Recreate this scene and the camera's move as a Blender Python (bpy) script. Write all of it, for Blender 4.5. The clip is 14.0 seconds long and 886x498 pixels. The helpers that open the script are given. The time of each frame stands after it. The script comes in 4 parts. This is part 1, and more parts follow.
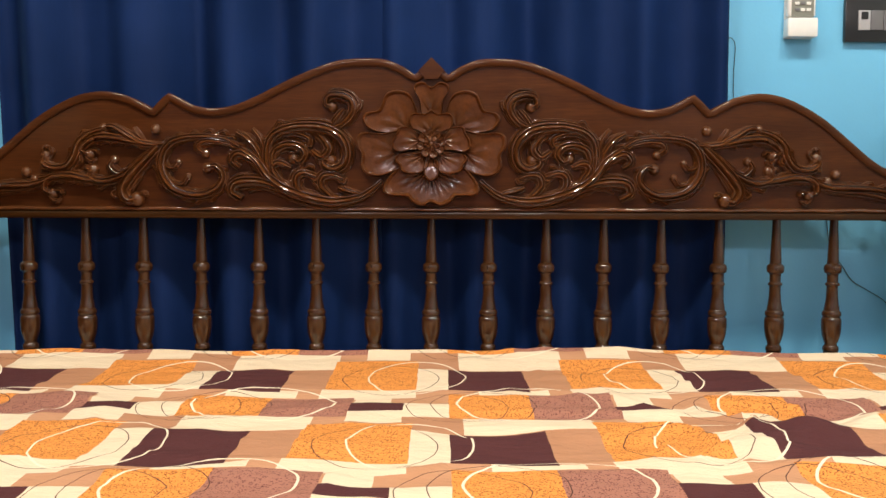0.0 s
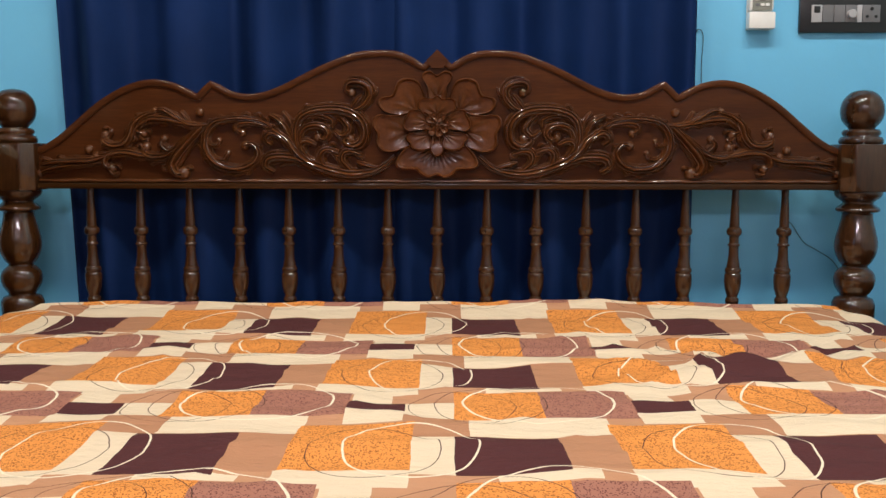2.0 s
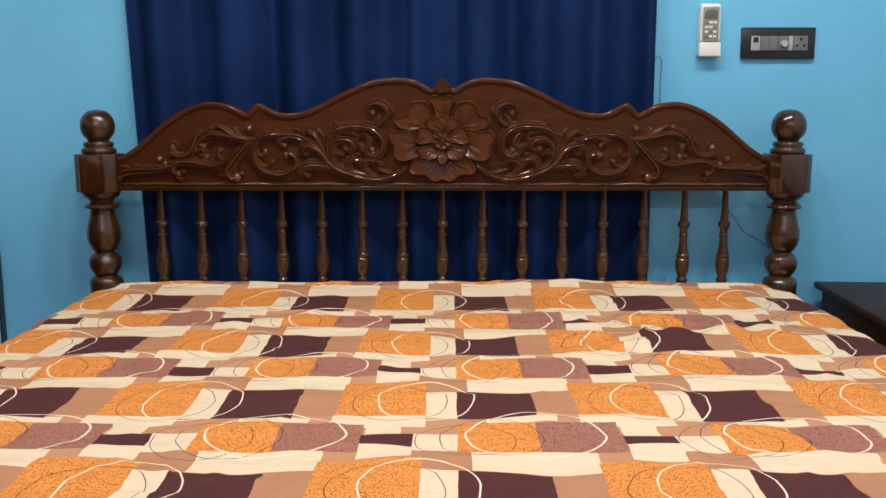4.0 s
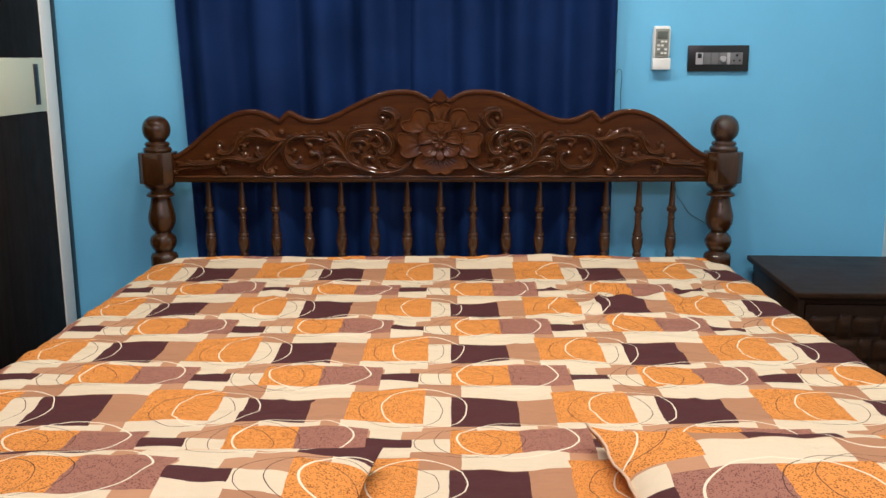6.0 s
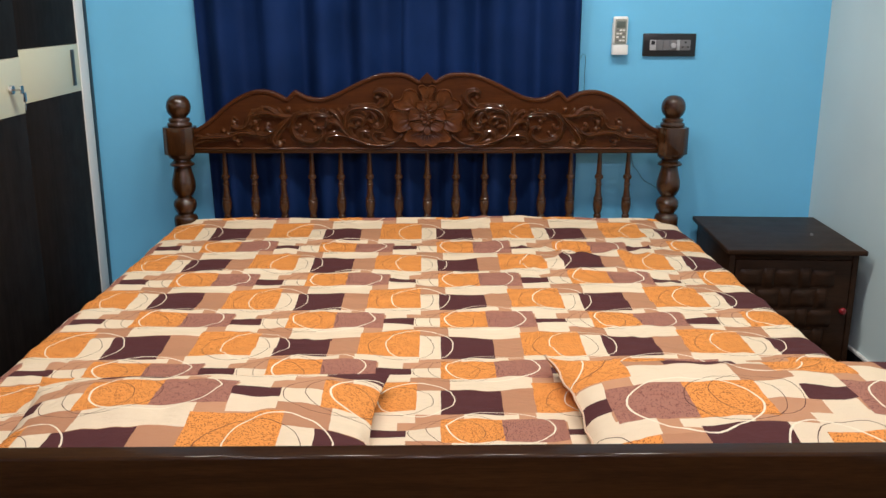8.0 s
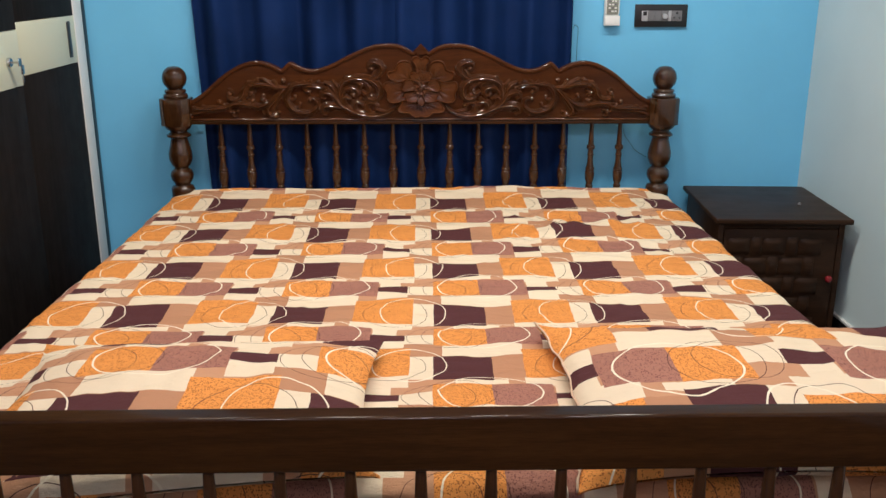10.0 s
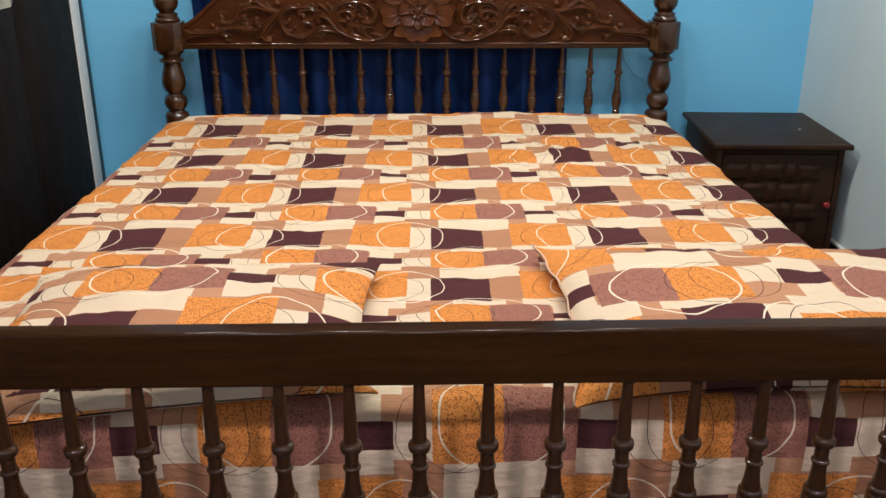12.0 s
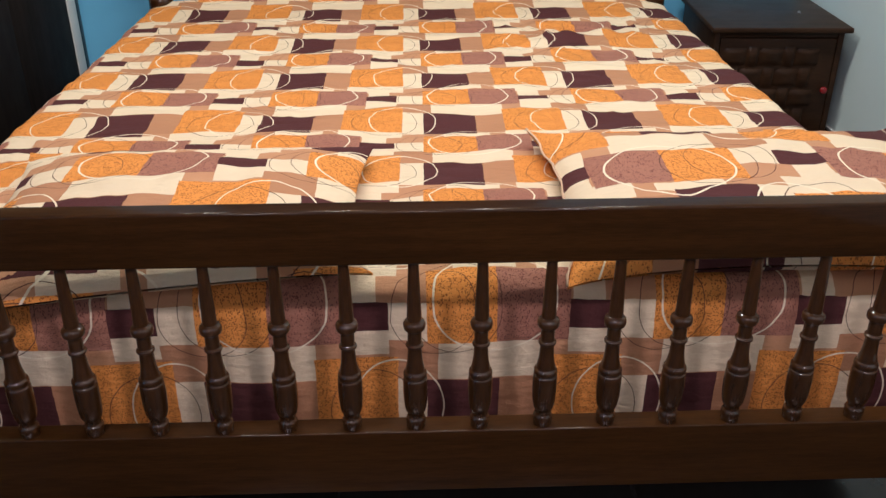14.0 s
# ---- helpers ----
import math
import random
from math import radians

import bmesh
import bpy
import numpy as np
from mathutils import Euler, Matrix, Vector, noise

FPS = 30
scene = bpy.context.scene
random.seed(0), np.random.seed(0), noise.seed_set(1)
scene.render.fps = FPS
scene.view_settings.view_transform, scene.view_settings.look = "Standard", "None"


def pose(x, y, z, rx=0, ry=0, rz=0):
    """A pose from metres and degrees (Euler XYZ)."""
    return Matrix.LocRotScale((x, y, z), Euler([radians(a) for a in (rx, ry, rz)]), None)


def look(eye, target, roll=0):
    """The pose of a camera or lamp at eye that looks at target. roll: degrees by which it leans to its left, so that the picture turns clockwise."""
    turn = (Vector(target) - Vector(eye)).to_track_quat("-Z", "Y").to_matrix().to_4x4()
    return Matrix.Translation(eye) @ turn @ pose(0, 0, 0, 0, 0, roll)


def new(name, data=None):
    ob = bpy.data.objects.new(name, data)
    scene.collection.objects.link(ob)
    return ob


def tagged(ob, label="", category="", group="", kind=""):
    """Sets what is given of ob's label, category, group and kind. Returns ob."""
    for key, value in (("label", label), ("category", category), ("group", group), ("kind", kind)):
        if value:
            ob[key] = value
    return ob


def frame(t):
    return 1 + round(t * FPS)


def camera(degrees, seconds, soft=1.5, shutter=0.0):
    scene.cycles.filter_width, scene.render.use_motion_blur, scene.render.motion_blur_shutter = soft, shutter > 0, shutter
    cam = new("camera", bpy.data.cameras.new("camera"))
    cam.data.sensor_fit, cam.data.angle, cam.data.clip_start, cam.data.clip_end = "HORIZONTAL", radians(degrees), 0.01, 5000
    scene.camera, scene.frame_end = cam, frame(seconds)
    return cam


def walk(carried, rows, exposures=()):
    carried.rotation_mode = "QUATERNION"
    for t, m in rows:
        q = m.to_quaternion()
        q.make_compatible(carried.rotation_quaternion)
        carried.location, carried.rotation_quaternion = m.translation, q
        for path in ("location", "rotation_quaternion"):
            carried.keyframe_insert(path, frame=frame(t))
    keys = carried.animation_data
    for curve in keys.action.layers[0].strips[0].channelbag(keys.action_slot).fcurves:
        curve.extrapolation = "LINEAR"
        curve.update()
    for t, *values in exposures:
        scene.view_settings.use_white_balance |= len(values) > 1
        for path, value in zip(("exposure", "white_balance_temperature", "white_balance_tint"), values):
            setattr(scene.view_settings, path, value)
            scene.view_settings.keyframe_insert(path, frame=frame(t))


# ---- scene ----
cam = camera(52.3, 14.0, soft=1.5)
PATH = [
    (0, (0.02, -1.721, 0.851), (0.023, 0.275, 0.73), 0.2),
    (0.5, (0.022, -1.78, 0.805), (0.017, 0.217, 0.696), 0.1),
    (1, (0.021, -1.885, 0.841), (0.015, 0.108, 0.675), 0.1),
    (1.5, (0.021, -1.983, 0.874), (0.014, 0.007, 0.674), 0.0),
    (2, (0.022, -1.999, 0.88), (0.013, -0.01, 0.672), 0.1),
    (2.5, (0.02, -2.088, 0.908), (0.014, -0.101, 0.678), 0.2),
    (3, (0.018, -2.161, 0.935), (0.007, -0.177, 0.679), 0.2),
    (5.5, (0.022, -2.9, 1.177), (0.011, -0.939, 0.783), -0.2),
    (6, (0.024, -2.97, 1.19), (0.014, -1.011, 0.785), -0.1),
    (6.5, (0.021, -3.14, 1.253), (0.021, -1.188, 0.82), -0.1),
    (7, (0.016, -3.314, 1.32), (0.028, -1.37, 0.848), -0.1),
    (7.5, (-0.006, -3.38, 1.336), (0.027, -1.444, 0.837), 0.2),
    (10, (0.005, -3.463, 1.358), (0.049, -1.551, 0.773), 0.1),
    (10.5, (0.003, -3.464, 1.348), (0.056, -1.56, 0.737), 0.1),
    (11, (0.0, -3.462, 1.34), (0.052, -1.57, 0.695), 0.1),
    (11.5, (0.001, -3.462, 1.335), (0.05, -1.582, 0.652), 0.1),
    (12, (0.004, -3.463, 1.326), (0.054, -1.598, 0.605), 0.1),
    (12.5, (-0.001, -3.468, 1.318), (0.054, -1.621, 0.552), 0.3),
    (13, (-0.001, -3.469, 1.311), (0.055, -1.645, 0.493), 0.3),
    (13.5, (-0.001, -3.464, 1.303), (0.06, -1.668, 0.426), 0.2),
    (14, (0.001, -3.464, 1.3), (0.066, -1.695, 0.368), 0.0),
]
walk(cam, [(t, look(eye, target, roll)) for t, eye, target, roll in PATH],
     exposures=((0.0, 0.56, 6950, 10), (0.6, 0.46, 6900, 10), (1.4, 0.26, 6700, 10), (3.0, 0.18, 6400, 10), (5.5, 0.15, 6350, 10), (14.0, 0.19, 6350, 10)))

# ---- light: recessed ceiling lamps over the bed, added fill lamps behind the camera, a faint grey surround ----
CEIL = 2.75
world = bpy.data.worlds.new("room_dark")
scene.world = world
world.use_nodes = True
world.node_tree.nodes["Background"].inputs[0].default_value = (0.6, 0.75, 1.0, 1)
world.node_tree.nodes["Background"].inputs[1].default_value = 0.05
LAMPS = ((-0.90, -1.05), (-0.30, -1.15), (0.30, -1.15), (0.90, -1.05))
# Added fill with no known source, tinted pink, to brighten the foot end.
FILL_LAMPS = ((-0.80, -4.25), (0.0, -4.25), (0.80, -4.25))
for some, watts, tint in ((LAMPS, 12.0, (1.0, 0.95, 0.88)), (FILL_LAMPS, 19.0, (1.0, 0.86, 0.94))):
    for lx, ly in some:
        lamp = bpy.data.lights.new("ceiling_lamp", "AREA")
        lamp.shape, lamp.size, lamp.energy, lamp.color = "DISK", 0.22, watts, tint
        new("ceiling_lamp", lamp).matrix_world = pose(lx, ly, CEIL - 0.03)


# ---- materials ----
class Net:
    """A node tree with short calls."""

    def __init__(self, name):
        self.mat = bpy.data.materials.new(name)
        self.mat.use_nodes = True
        self.tree = self.mat.node_tree
        self.bsdf = self.tree.nodes["Principled BSDF"]

    def node(self, kind, **props):
        n = self.tree.nodes.new(kind)
        for key, value in props.items():
            if key == "operation":
                n.operation = value
            elif key == "data_type":
                n.data_type = value
            elif key == "blend_type":
                n.blend_type = value
            elif key == "feature":
                n.feature = value
        return n

    def put(self, sock, value):
        if isinstance(value, bpy.types.NodeSocket):
            self.tree.links.new(value, sock)
        else:
            sock.default_value = value

    def math(self, op, a, b=0.0):
        n = self.node("ShaderNodeMath", operation=op)
        self.put(n.inputs[0], a)
        self.put(n.inputs[1], b)
        return n.outputs[0]

    def vec(self, op, a, b=(0, 0, 0)):
        n = self.node("ShaderNodeVectorMath", operation=op)
        self.put(n.inputs[0], a)
        self.put(n.inputs[1], b)
        return n.outputs["Value"] if op == "LENGTH" else n.outputs[0]

    def mix(self, factor, a, b, blend="MIX"):
        n = self.node("ShaderNodeMix", data_type="RGBA", blend_type=blend)
        self.put(n.inputs[0], factor)
        self.put(n.inputs[6], a)
        self.put(n.inputs[7], b)
        return n.outputs[2]

    def noise(self, co, scale, detail=3.0, rough=0.5):
        n = self.node("ShaderNodeTexNoise")
        self.put(n.inputs["Vector"], co)
        n.inputs["Scale"].default_value, n.inputs["Detail"].default_value, n.inputs["Roughness"].default_value = scale, detail, rough
        return n.outputs["Fac"]

    def ramp(self, fac, stops):
        n = self.node("ShaderNodeValToRGB")
        self.put(n.inputs[0], fac)
        while len(n.color_ramp.elements) < len(stops):
            n.color_ramp.elements.new(0.5)
        for e, (p, c) in zip(n.color_ramp.elements, stops):
            e.position, e.color = p, c
        return n.outputs[0]

    def coords(self, which="Object", scale=(1, 1, 1)):
        n = self.node("ShaderNodeTexCoord")
        return self.vec("MULTIPLY", n.outputs[which], scale)

    def bump(self, height, strength, distance=0.002):
        n = self.node("ShaderNodeBump")
        self.put(n.inputs["Height"], height)
        n.inputs["Strength"].default_value, n.inputs["Distance"].default_value = strength, distance
        self.put(self.bsdf.inputs["Normal"], n.outputs[0])

    def set(self, **values):
        names = dict(color="Base Color", rough="Roughness", metal="Metallic", coat="Coat Weight", coat_rough="Coat Roughness",
                     sheen="Sheen Weight", spec="Specular IOR Level", emit="Emission Color", power="Emission Strength")
        for key, value in values.items():
            self.put(self.bsdf.inputs[names[key]], value)
        return self


def rgb(r, g, b):
    return (r, g, b, 1.0)


def wood(name, dark, light, grain=(1, 1, 1), rough=0.36, coat=0.45, gloss=0.07, spec=0.05, hewn=0.0):
    n = Net(name)
    co = n.coords("Object", grain)
    broad = n.noise(co, 5.0, 4.0, 0.6)
    fine = n.noise(n.vec("MULTIPLY", co, (1, 1, 1)), 45.0, 3.0, 0.6)
    base = n.ramp(broad, [(0.3, rgb(*dark)), (0.7, rgb(*light))])
    streak = n.ramp(fine, [(0.35, rgb(0.72, 0.70, 0.68)), (0.65, rgb(1.08, 1.08, 1.08))])
    n.set(color=n.mix(0.8, base, streak, "MULTIPLY"), coat=coat, coat_rough=gloss, spec=spec)
    n.bsdf.inputs["Coat IOR"].default_value = 1.65
    n.put(n.bsdf.inputs["Roughness"], n.math("ADD", n.math("MULTIPLY", n.noise(n.coords("Object"), 14.0), 0.22), rough - 0.1))
    n.bump(fine, 0.10, 0.0008)
    if hewn:
        # chisel marks under the lacquer, felt by its gloss too
        marks = n.node("ShaderNodeBump")
        n.put(marks.inputs["Height"], n.noise(n.coords("Object"), 130.0, 2.0, 0.5))
        marks.inputs["Strength"].default_value, marks.inputs["Distance"].default_value = hewn, 0.003
        n.put(marks.inputs["Normal"], n.bsdf.inputs["Normal"].links[0].from_socket)
        n.put(n.bsdf.inputs["Normal"], marks.outputs[0])
        n.put(n.bsdf.inputs["Coat Normal"], marks.outputs[0])
    return n.mat


M_WOOD_X = wood("polished_teak_long", (0.026, 0.0098, 0.0023), (0.047, 0.0182, 0.0045), (0.6, 6, 9), 0.50, 0.25, 0.12, 0.04)
M_PANEL = wood("polished_teak_board", (0.045, 0.0132, 0.0035), (0.078, 0.0242, 0.0064), (0.6, 6, 9), 0.40, 0.20, 0.12)
M_WOOD_Z = wood("polished_teak_upright", (0.029, 0.0110, 0.0033), (0.056, 0.0216, 0.0066), (7, 7, 0.7), 0.34, 0.85, 0.05)
M_CARVE = wood("polished_teak_carving", (0.062, 0.0195, 0.0050), (0.118, 0.0392, 0.0099), (3, 3, 3), 0.32, 0.9, 0.09, 0.10, 0.16)
M_PETAL = wood("polished_teak_petal", (0.057, 0.0172, 0.0046), (0.112, 0.0360, 0.0094), (3, 3, 3), 0.40, 0.42, 0.10, 0.05, 0.14)
M_STAND = wood("dark_stained_wood", (0.021, 0.0100, 0.0050), (0.044, 0.0212, 0.0106), (0.7, 6, 6), 0.44, 0.12, 0.30)
M_LAMINATE = wood("dark_laminate", (0.0095, 0.0074, 0.0064), (0.021, 0.0156, 0.0132), (9, 9, 0.5), 0.55, 0.0)


def painted(name, color, spots=0.06, rough=0.55):
    n = Net(name)
    co = n.coords("Object")
    broad, fine = n.noise(co, 1.6, 4.0), n.noise(co, 160.0, 2.0)
    lo = tuple(c * (1 - spots) for c in color)
    hi = tuple(min(1, c * (1 + spots)) for c in color)
    n.set(color=n.ramp(broad, [(0.3, rgb(*lo)), (0.7, rgb(*hi))]), rough=rough, spec=0.35)
    n.bump(n.math("ADD", n.math("MULTIPLY", n.noise(co, 9.0, 3.0), 2.0), fine), 0.12, 0.0015)
    return n.mat


M_BLUE = painted("sky_blue_wall_paint", (0.158, 0.505, 0.765))
M_PALE = painted("pale_grey_blue_wall_paint", (0.56, 0.67, 0.67))
# Invented grey for the unseen near wall, set by its bounce and reflections.
M_CHALK = painted("warm_grey_wall_paint", (0.36, 0.32, 0.31))
M_WHITE = painted("white_ceiling_paint", (0.78, 0.78, 0.76))
M_CREAM = painted("cream_laminate", (0.62, 0.62, 0.45), 0.03, 0.3)
M_STRIP = painted("white_edge_strip", (0.75, 0.74, 0.70), 0.03, 0.35)


def plain(name, color, rough=0.4, metal=0.0, power=0.0):
    n = Net(name)
    co = n.coords("Object")
    f = n.noise(co, 30.0, 3.0)
    lo = tuple(c * 0.88 for c in color)
    n.set(color=n.ramp(f, [(0.3, rgb(*lo)), (0.7, rgb(*color))]), rough=rough, metal=metal)
    if power:
        n.set(emit=rgb(1, 0.97, 0.92), power=power)
    return n.mat


M_BLACK = plain("black_plastic", (0.012, 0.012, 0.013), 0.28)
M_GREY = plain("grey_switch_plastic", (0.16, 0.16, 0.165), 0.35)
M_LIGHTGREY = plain("silver_grey_plastic", (0.42, 0.42, 0.43), 0.35)
M_IVORY = plain("white_plastic", (0.80, 0.80, 0.76), 0.35)
M_CHROME = plain("brushed_steel", (0.62, 0.62, 0.62), 0.25, 1.0)
M_STEEL = plain("dark_bronze_pull", (0.10, 0.09, 0.08), 0.4, 0.6)
M_RED = plain("red_plastic_knob", (0.22, 0.012, 0.016), 0.2)
M_CABLE = plain("dark_cable", (0.02, 0.03, 0.04), 0.5)
M_GRANITE = plain("black_granite", (0.012, 0.012, 0.013), 0.12)
M_TILE = plain("dark_floor_tile", (0.028, 0.024, 0.022), 0.18)
M_GROUT = plain("floor_joint", (0.01, 0.01, 0.01), 0.8)
M_LAMP = plain("lamp_diffuser", (0.9, 0.9, 0.9), 0.4, 0.0, 12.0)
M_LENS = plain("remote_screen", (0.12, 0.14, 0.12), 0.15)
M_FACE = plain("grey_green_remote_face", (0.25, 0.26, 0.22), 0.35)


def curtain_cloth():
    n = Net("navy_satin_curtain")
    co = n.coords("Object")
    weave = n.noise(n.vec("MULTIPLY", co, (90, 90, 6)), 4.0, 3.0)
    broad = n.noise(co, 3.0, 3.0)
    base = n.ramp(broad, [(0.3, rgb(0.0046, 0.0160, 0.063)), (0.7, rgb(0.0086, 0.0275, 0.106))])
    n.set(color=n.mix(0.5, base, n.ramp(weave, [(0.3, rgb(0.9, 0.9, 0.9)), (0.7, rgb(1.05, 1.05, 1.05))]), "MULTIPLY"), rough=0.6, spec=0.06)
    n.bump(weave, 0.15, 0.001)
    return n.mat


M_CURTAIN = curtain_cloth()

# The printed cloth: one repeat is TU x TV metres, blocks as (u0, u1, v0, v1) of the repeat.
TU, TV = 0.410, 0.378
CREAM_BLOCKS = ((0.87, 1.0, 0.0, 0.405), (0.12, 0.40, 0.39, 0.46), (0.49, 0.87, 0.36, 0.50), (0.64, 0.78, 0.49, 0.62),
                (0.63, 0.83, 0.72, 0.86), (0.83, 1.0, 0.61, 0.78), (0.05, 0.51, 0.79, 0.995))
ORANGE_BLOCKS = ((0.50, 0.87, -0.125, 0.36), (0.0, 0.31, 0.46, 0.79))
MAUVE_BLOCKS = ((0.31, 0.63, 0.47, 0.79),)
DARK_BLOCKS = ((0.0, 0.325, 0.0, 0.405), (0.63, 0.83, 0.61, 0.725))
TAN_BLOCKS = ((0.325, 0.50, 0.0, 0.36), (0.83, 1.05, 0.78, 1.0))
CREAM_RINGS = ((0.87, 0.16, 0.205, 0.27), (0.30, 0.60, 0.27, 0.235))
THIN_RINGS = ((0.76, 0.19, 0.20, 0.24), (0.13, 0.63, 0.20, 0.21), (0.03, 0.66, 0.19, 0.19))


def printed_cloth():
    n = Net("printed_cotton_cloth")
    uv = n.coords("UV")
    wob = n.node("ShaderNodeTexNoise")
    n.put(wob.inputs["Vector"], uv)
    wob.inputs["Scale"].default_value = 9.0
    shift = n.vec("MULTIPLY", n.vec("SUBTRACT", wob.outputs["Color"], (0.5, 0.5, 0.5)), (0.006, 0.006, 0))
    pucker = n.node("ShaderNodeTexNoise")
    n.put(pucker.inputs["Vector"], uv)
    pucker.inputs["Scale"].default_value = 45.0
    shift = n.vec("ADD", shift, n.vec("MULTIPLY", n.vec("SUBTRACT", pucker.outputs["Color"], (0.5, 0.5, 0.5)), (0.003, 0.003, 0)))
    p = n.vec("DIVIDE", n.vec("ADD", uv, shift), (TU, TV, 1))

    def local(cu, cv):
        return n.vec("SUBTRACT", n.vec("FRACTION", n.vec("ADD", p, (0.5 - cu, 0.5 - cv, 0.5))), (0.5, 0.5, 0.5))

    def block(u0, u1, v0, v1):
        d = n.vec("ABSOLUTE", local((u0 + u1) / 2, (v0 + v1) / 2))
        d = n.vec("SUBTRACT", d, ((u1 - u0) / 2, (v1 - v0) / 2, 1.0))
        s = n.node("ShaderNodeSeparateXYZ")
        n.put(s.inputs[0], d)
        return n.math("LESS_THAN", n.math("MAXIMUM", s.outputs[0], s.outputs[1]), 0.0)

    def ring(cu, cv, a, b, half):
        d = n.vec("LENGTH", n.vec("DIVIDE", local(cu, cv), (a, b, 1)))
        return n.math("LESS_THAN", n.math("ABSOLUTE", n.math("SUBTRACT", d, 1.0)), half)

    dots = n.node("ShaderNodeTexVoronoi")
    n.put(dots.inputs["Vector"], uv)
    dots.inputs["Scale"].default_value = 360.0
    keep = n.math("GREATER_THAN", n.noise(uv, 130.0, 2.0), 0.44)
    dot = n.math("MULTIPLY", n.math("LESS_THAN", dots.outputs["Distance"], 0.38), keep)
    speck = n.math("SUBTRACT", 1.0, n.math("MULTIPLY", dot, 0.90))
    tone = n.noise(uv, 14.0, 2.0)
    tan = n.ramp(tone, [(0.3, rgb(0.500, 0.250, 0.135)), (0.7, rgb(0.545, 0.280, 0.155))])
    orange = n.mix(speck, rgb(0.22, 0.062, 0.018), rgb(0.76, 0.290, 0.070))
    mauve = n.mix(speck, rgb(0.14, 0.052, 0.042), rgb(0.375, 0.165, 0.115))
    col = tan
    for some, paint in ((TAN_BLOCKS, rgb(0.46, 0.225, 0.122)), (CREAM_BLOCKS, rgb(0.76, 0.610, 0.425)), (ORANGE_BLOCKS, orange), (MAUVE_BLOCKS, mauve), (DARK_BLOCKS, rgb(0.088, 0.030, 0.030))):
        for b in some:
            col = n.mix(block(*b), col, paint)
    for c in THIN_RINGS:
        col = n.mix(ring(*c, 0.0085), col, rgb(0.09, 0.04, 0.03))
    for c in CREAM_RINGS:
        col = n.mix(ring(*c, 0.0165), col, rgb(0.84, 0.72, 0.53))
    weave = n.noise(uv, 900.0, 1.0)
    creases = n.noise(n.vec("MULTIPLY", uv, (1.0, 2.2, 1)), 16.0, 4.0, 0.6)
    n.set(color=n.mix(0.25, col, n.ramp(weave, [(0.3, rgb(0.85, 0.85, 0.85)), (0.7, rgb(1.1, 1.1, 1.1))]), "MULTIPLY"), rough=0.85, spec=0.10)
    n.bump(n.math("ADD", n.math("MULTIPLY", creases, 3.0), n.math("MULTIPLY", weave, 0.3)), 0.9, 0.003)
    return n.mat


M_PRINT = printed_cloth()
M_HEM = painted("plain_cream_cotton", (0.62, 0.42, 0.28), 0.15, 0.85)


# ---- building helpers ----
def sharpen(bm, degrees=38):
    for f in bm.faces:
        f.smooth = True
    for e in bm.edges:
        if len(e.link_faces) == 2 and e.calc_face_angle(0) > radians(degrees):
            e.smooth = False


def mesh_of(name, bm, material, degrees=38):
    sharpen(bm, degrees)
    me = bpy.data.meshes.new(name)
    bm.to_mesh(me)
    bm.free()
    me.materials.append(material)
    return me


def part(name, bm, material, parent, label=""):
    ob = new(name, mesh_of(name, bm, material))
    ob.parent = parent
    return tagged(ob, label)


def thing(name, label, category, group="", kind="", m=None):
    ob = new(name)
    ob.empty_display_size = 0.05
    if m is not None:
        ob.matrix_world = m
    return tagged(ob, label, category, group, kind)


def solid(name, bm, material, label, category, kind="", group=""):
    return tagged(new(name, mesh_of(name, bm, material)), label, category, group, kind)


def box(x0, x1, y0, y1, z0, z1, bevel=0.0, segments=2, bm=None):
    bm = bm or bmesh.new()
    made = bmesh.ops.create_cube(bm, size=1, matrix=Matrix.LocRotScale(((x0 + x1) / 2, (y0 + y1) / 2, (z0 + z1) / 2), None, (x1 - x0, y1 - y0, z1 - z0)))
    if bevel:
        edges = list({e for v in made["verts"] for e in v.link_edges})
        bmesh.ops.bevel(bm, geom=edges, offset=bevel, segments=segments, affect="EDGES", profile=0.6)
    return bm


def lathe(profile, x=0.0, y=0.0, seg=24, bm=None):
    """A turned piece: profile as (radius, height) from the top down."""
    bm = bm or bmesh.new()
    rings = []
    for r, z in profile:
        rings.append([bm.verts.new((x + r * math.cos(2 * math.pi * k / seg), y + r * math.sin(2 * math.pi * k / seg), z)) for k in range(seg)])
    for a, b in zip(rings, rings[1:]):
        for k in range(seg):
            bm.faces.new((a[k], b[k], b[(k + 1) % seg], a[(k + 1) % seg]))
    bm.faces.new(rings[0])
    bm.faces.new(rings[-1][::-1])
    return bm


def smooth_profile(points, steps=5):
    """A rounder run through (radius, height) points."""
    out = []
    for i in range(len(points) - 1):
        p0, p1, p2, p3 = points[max(i - 1, 0)], points[i], points[i + 1], points[min(i + 2, len(points) - 1)]
        for k in range(steps):
            out.append(spline(p0, p1, p2, p3, k / steps))
    out.append(points[-1])
    return out


def spline(p0, p1, p2, p3, t):
    return tuple(0.5 * (2 * b + (c - a) * t + (2 * a - 5 * b + 4 * c - d) * t * t + (3 * b - a - 3 * c + d) * t ** 3) for a, b, c, d in zip(p0, p1, p2, p3))


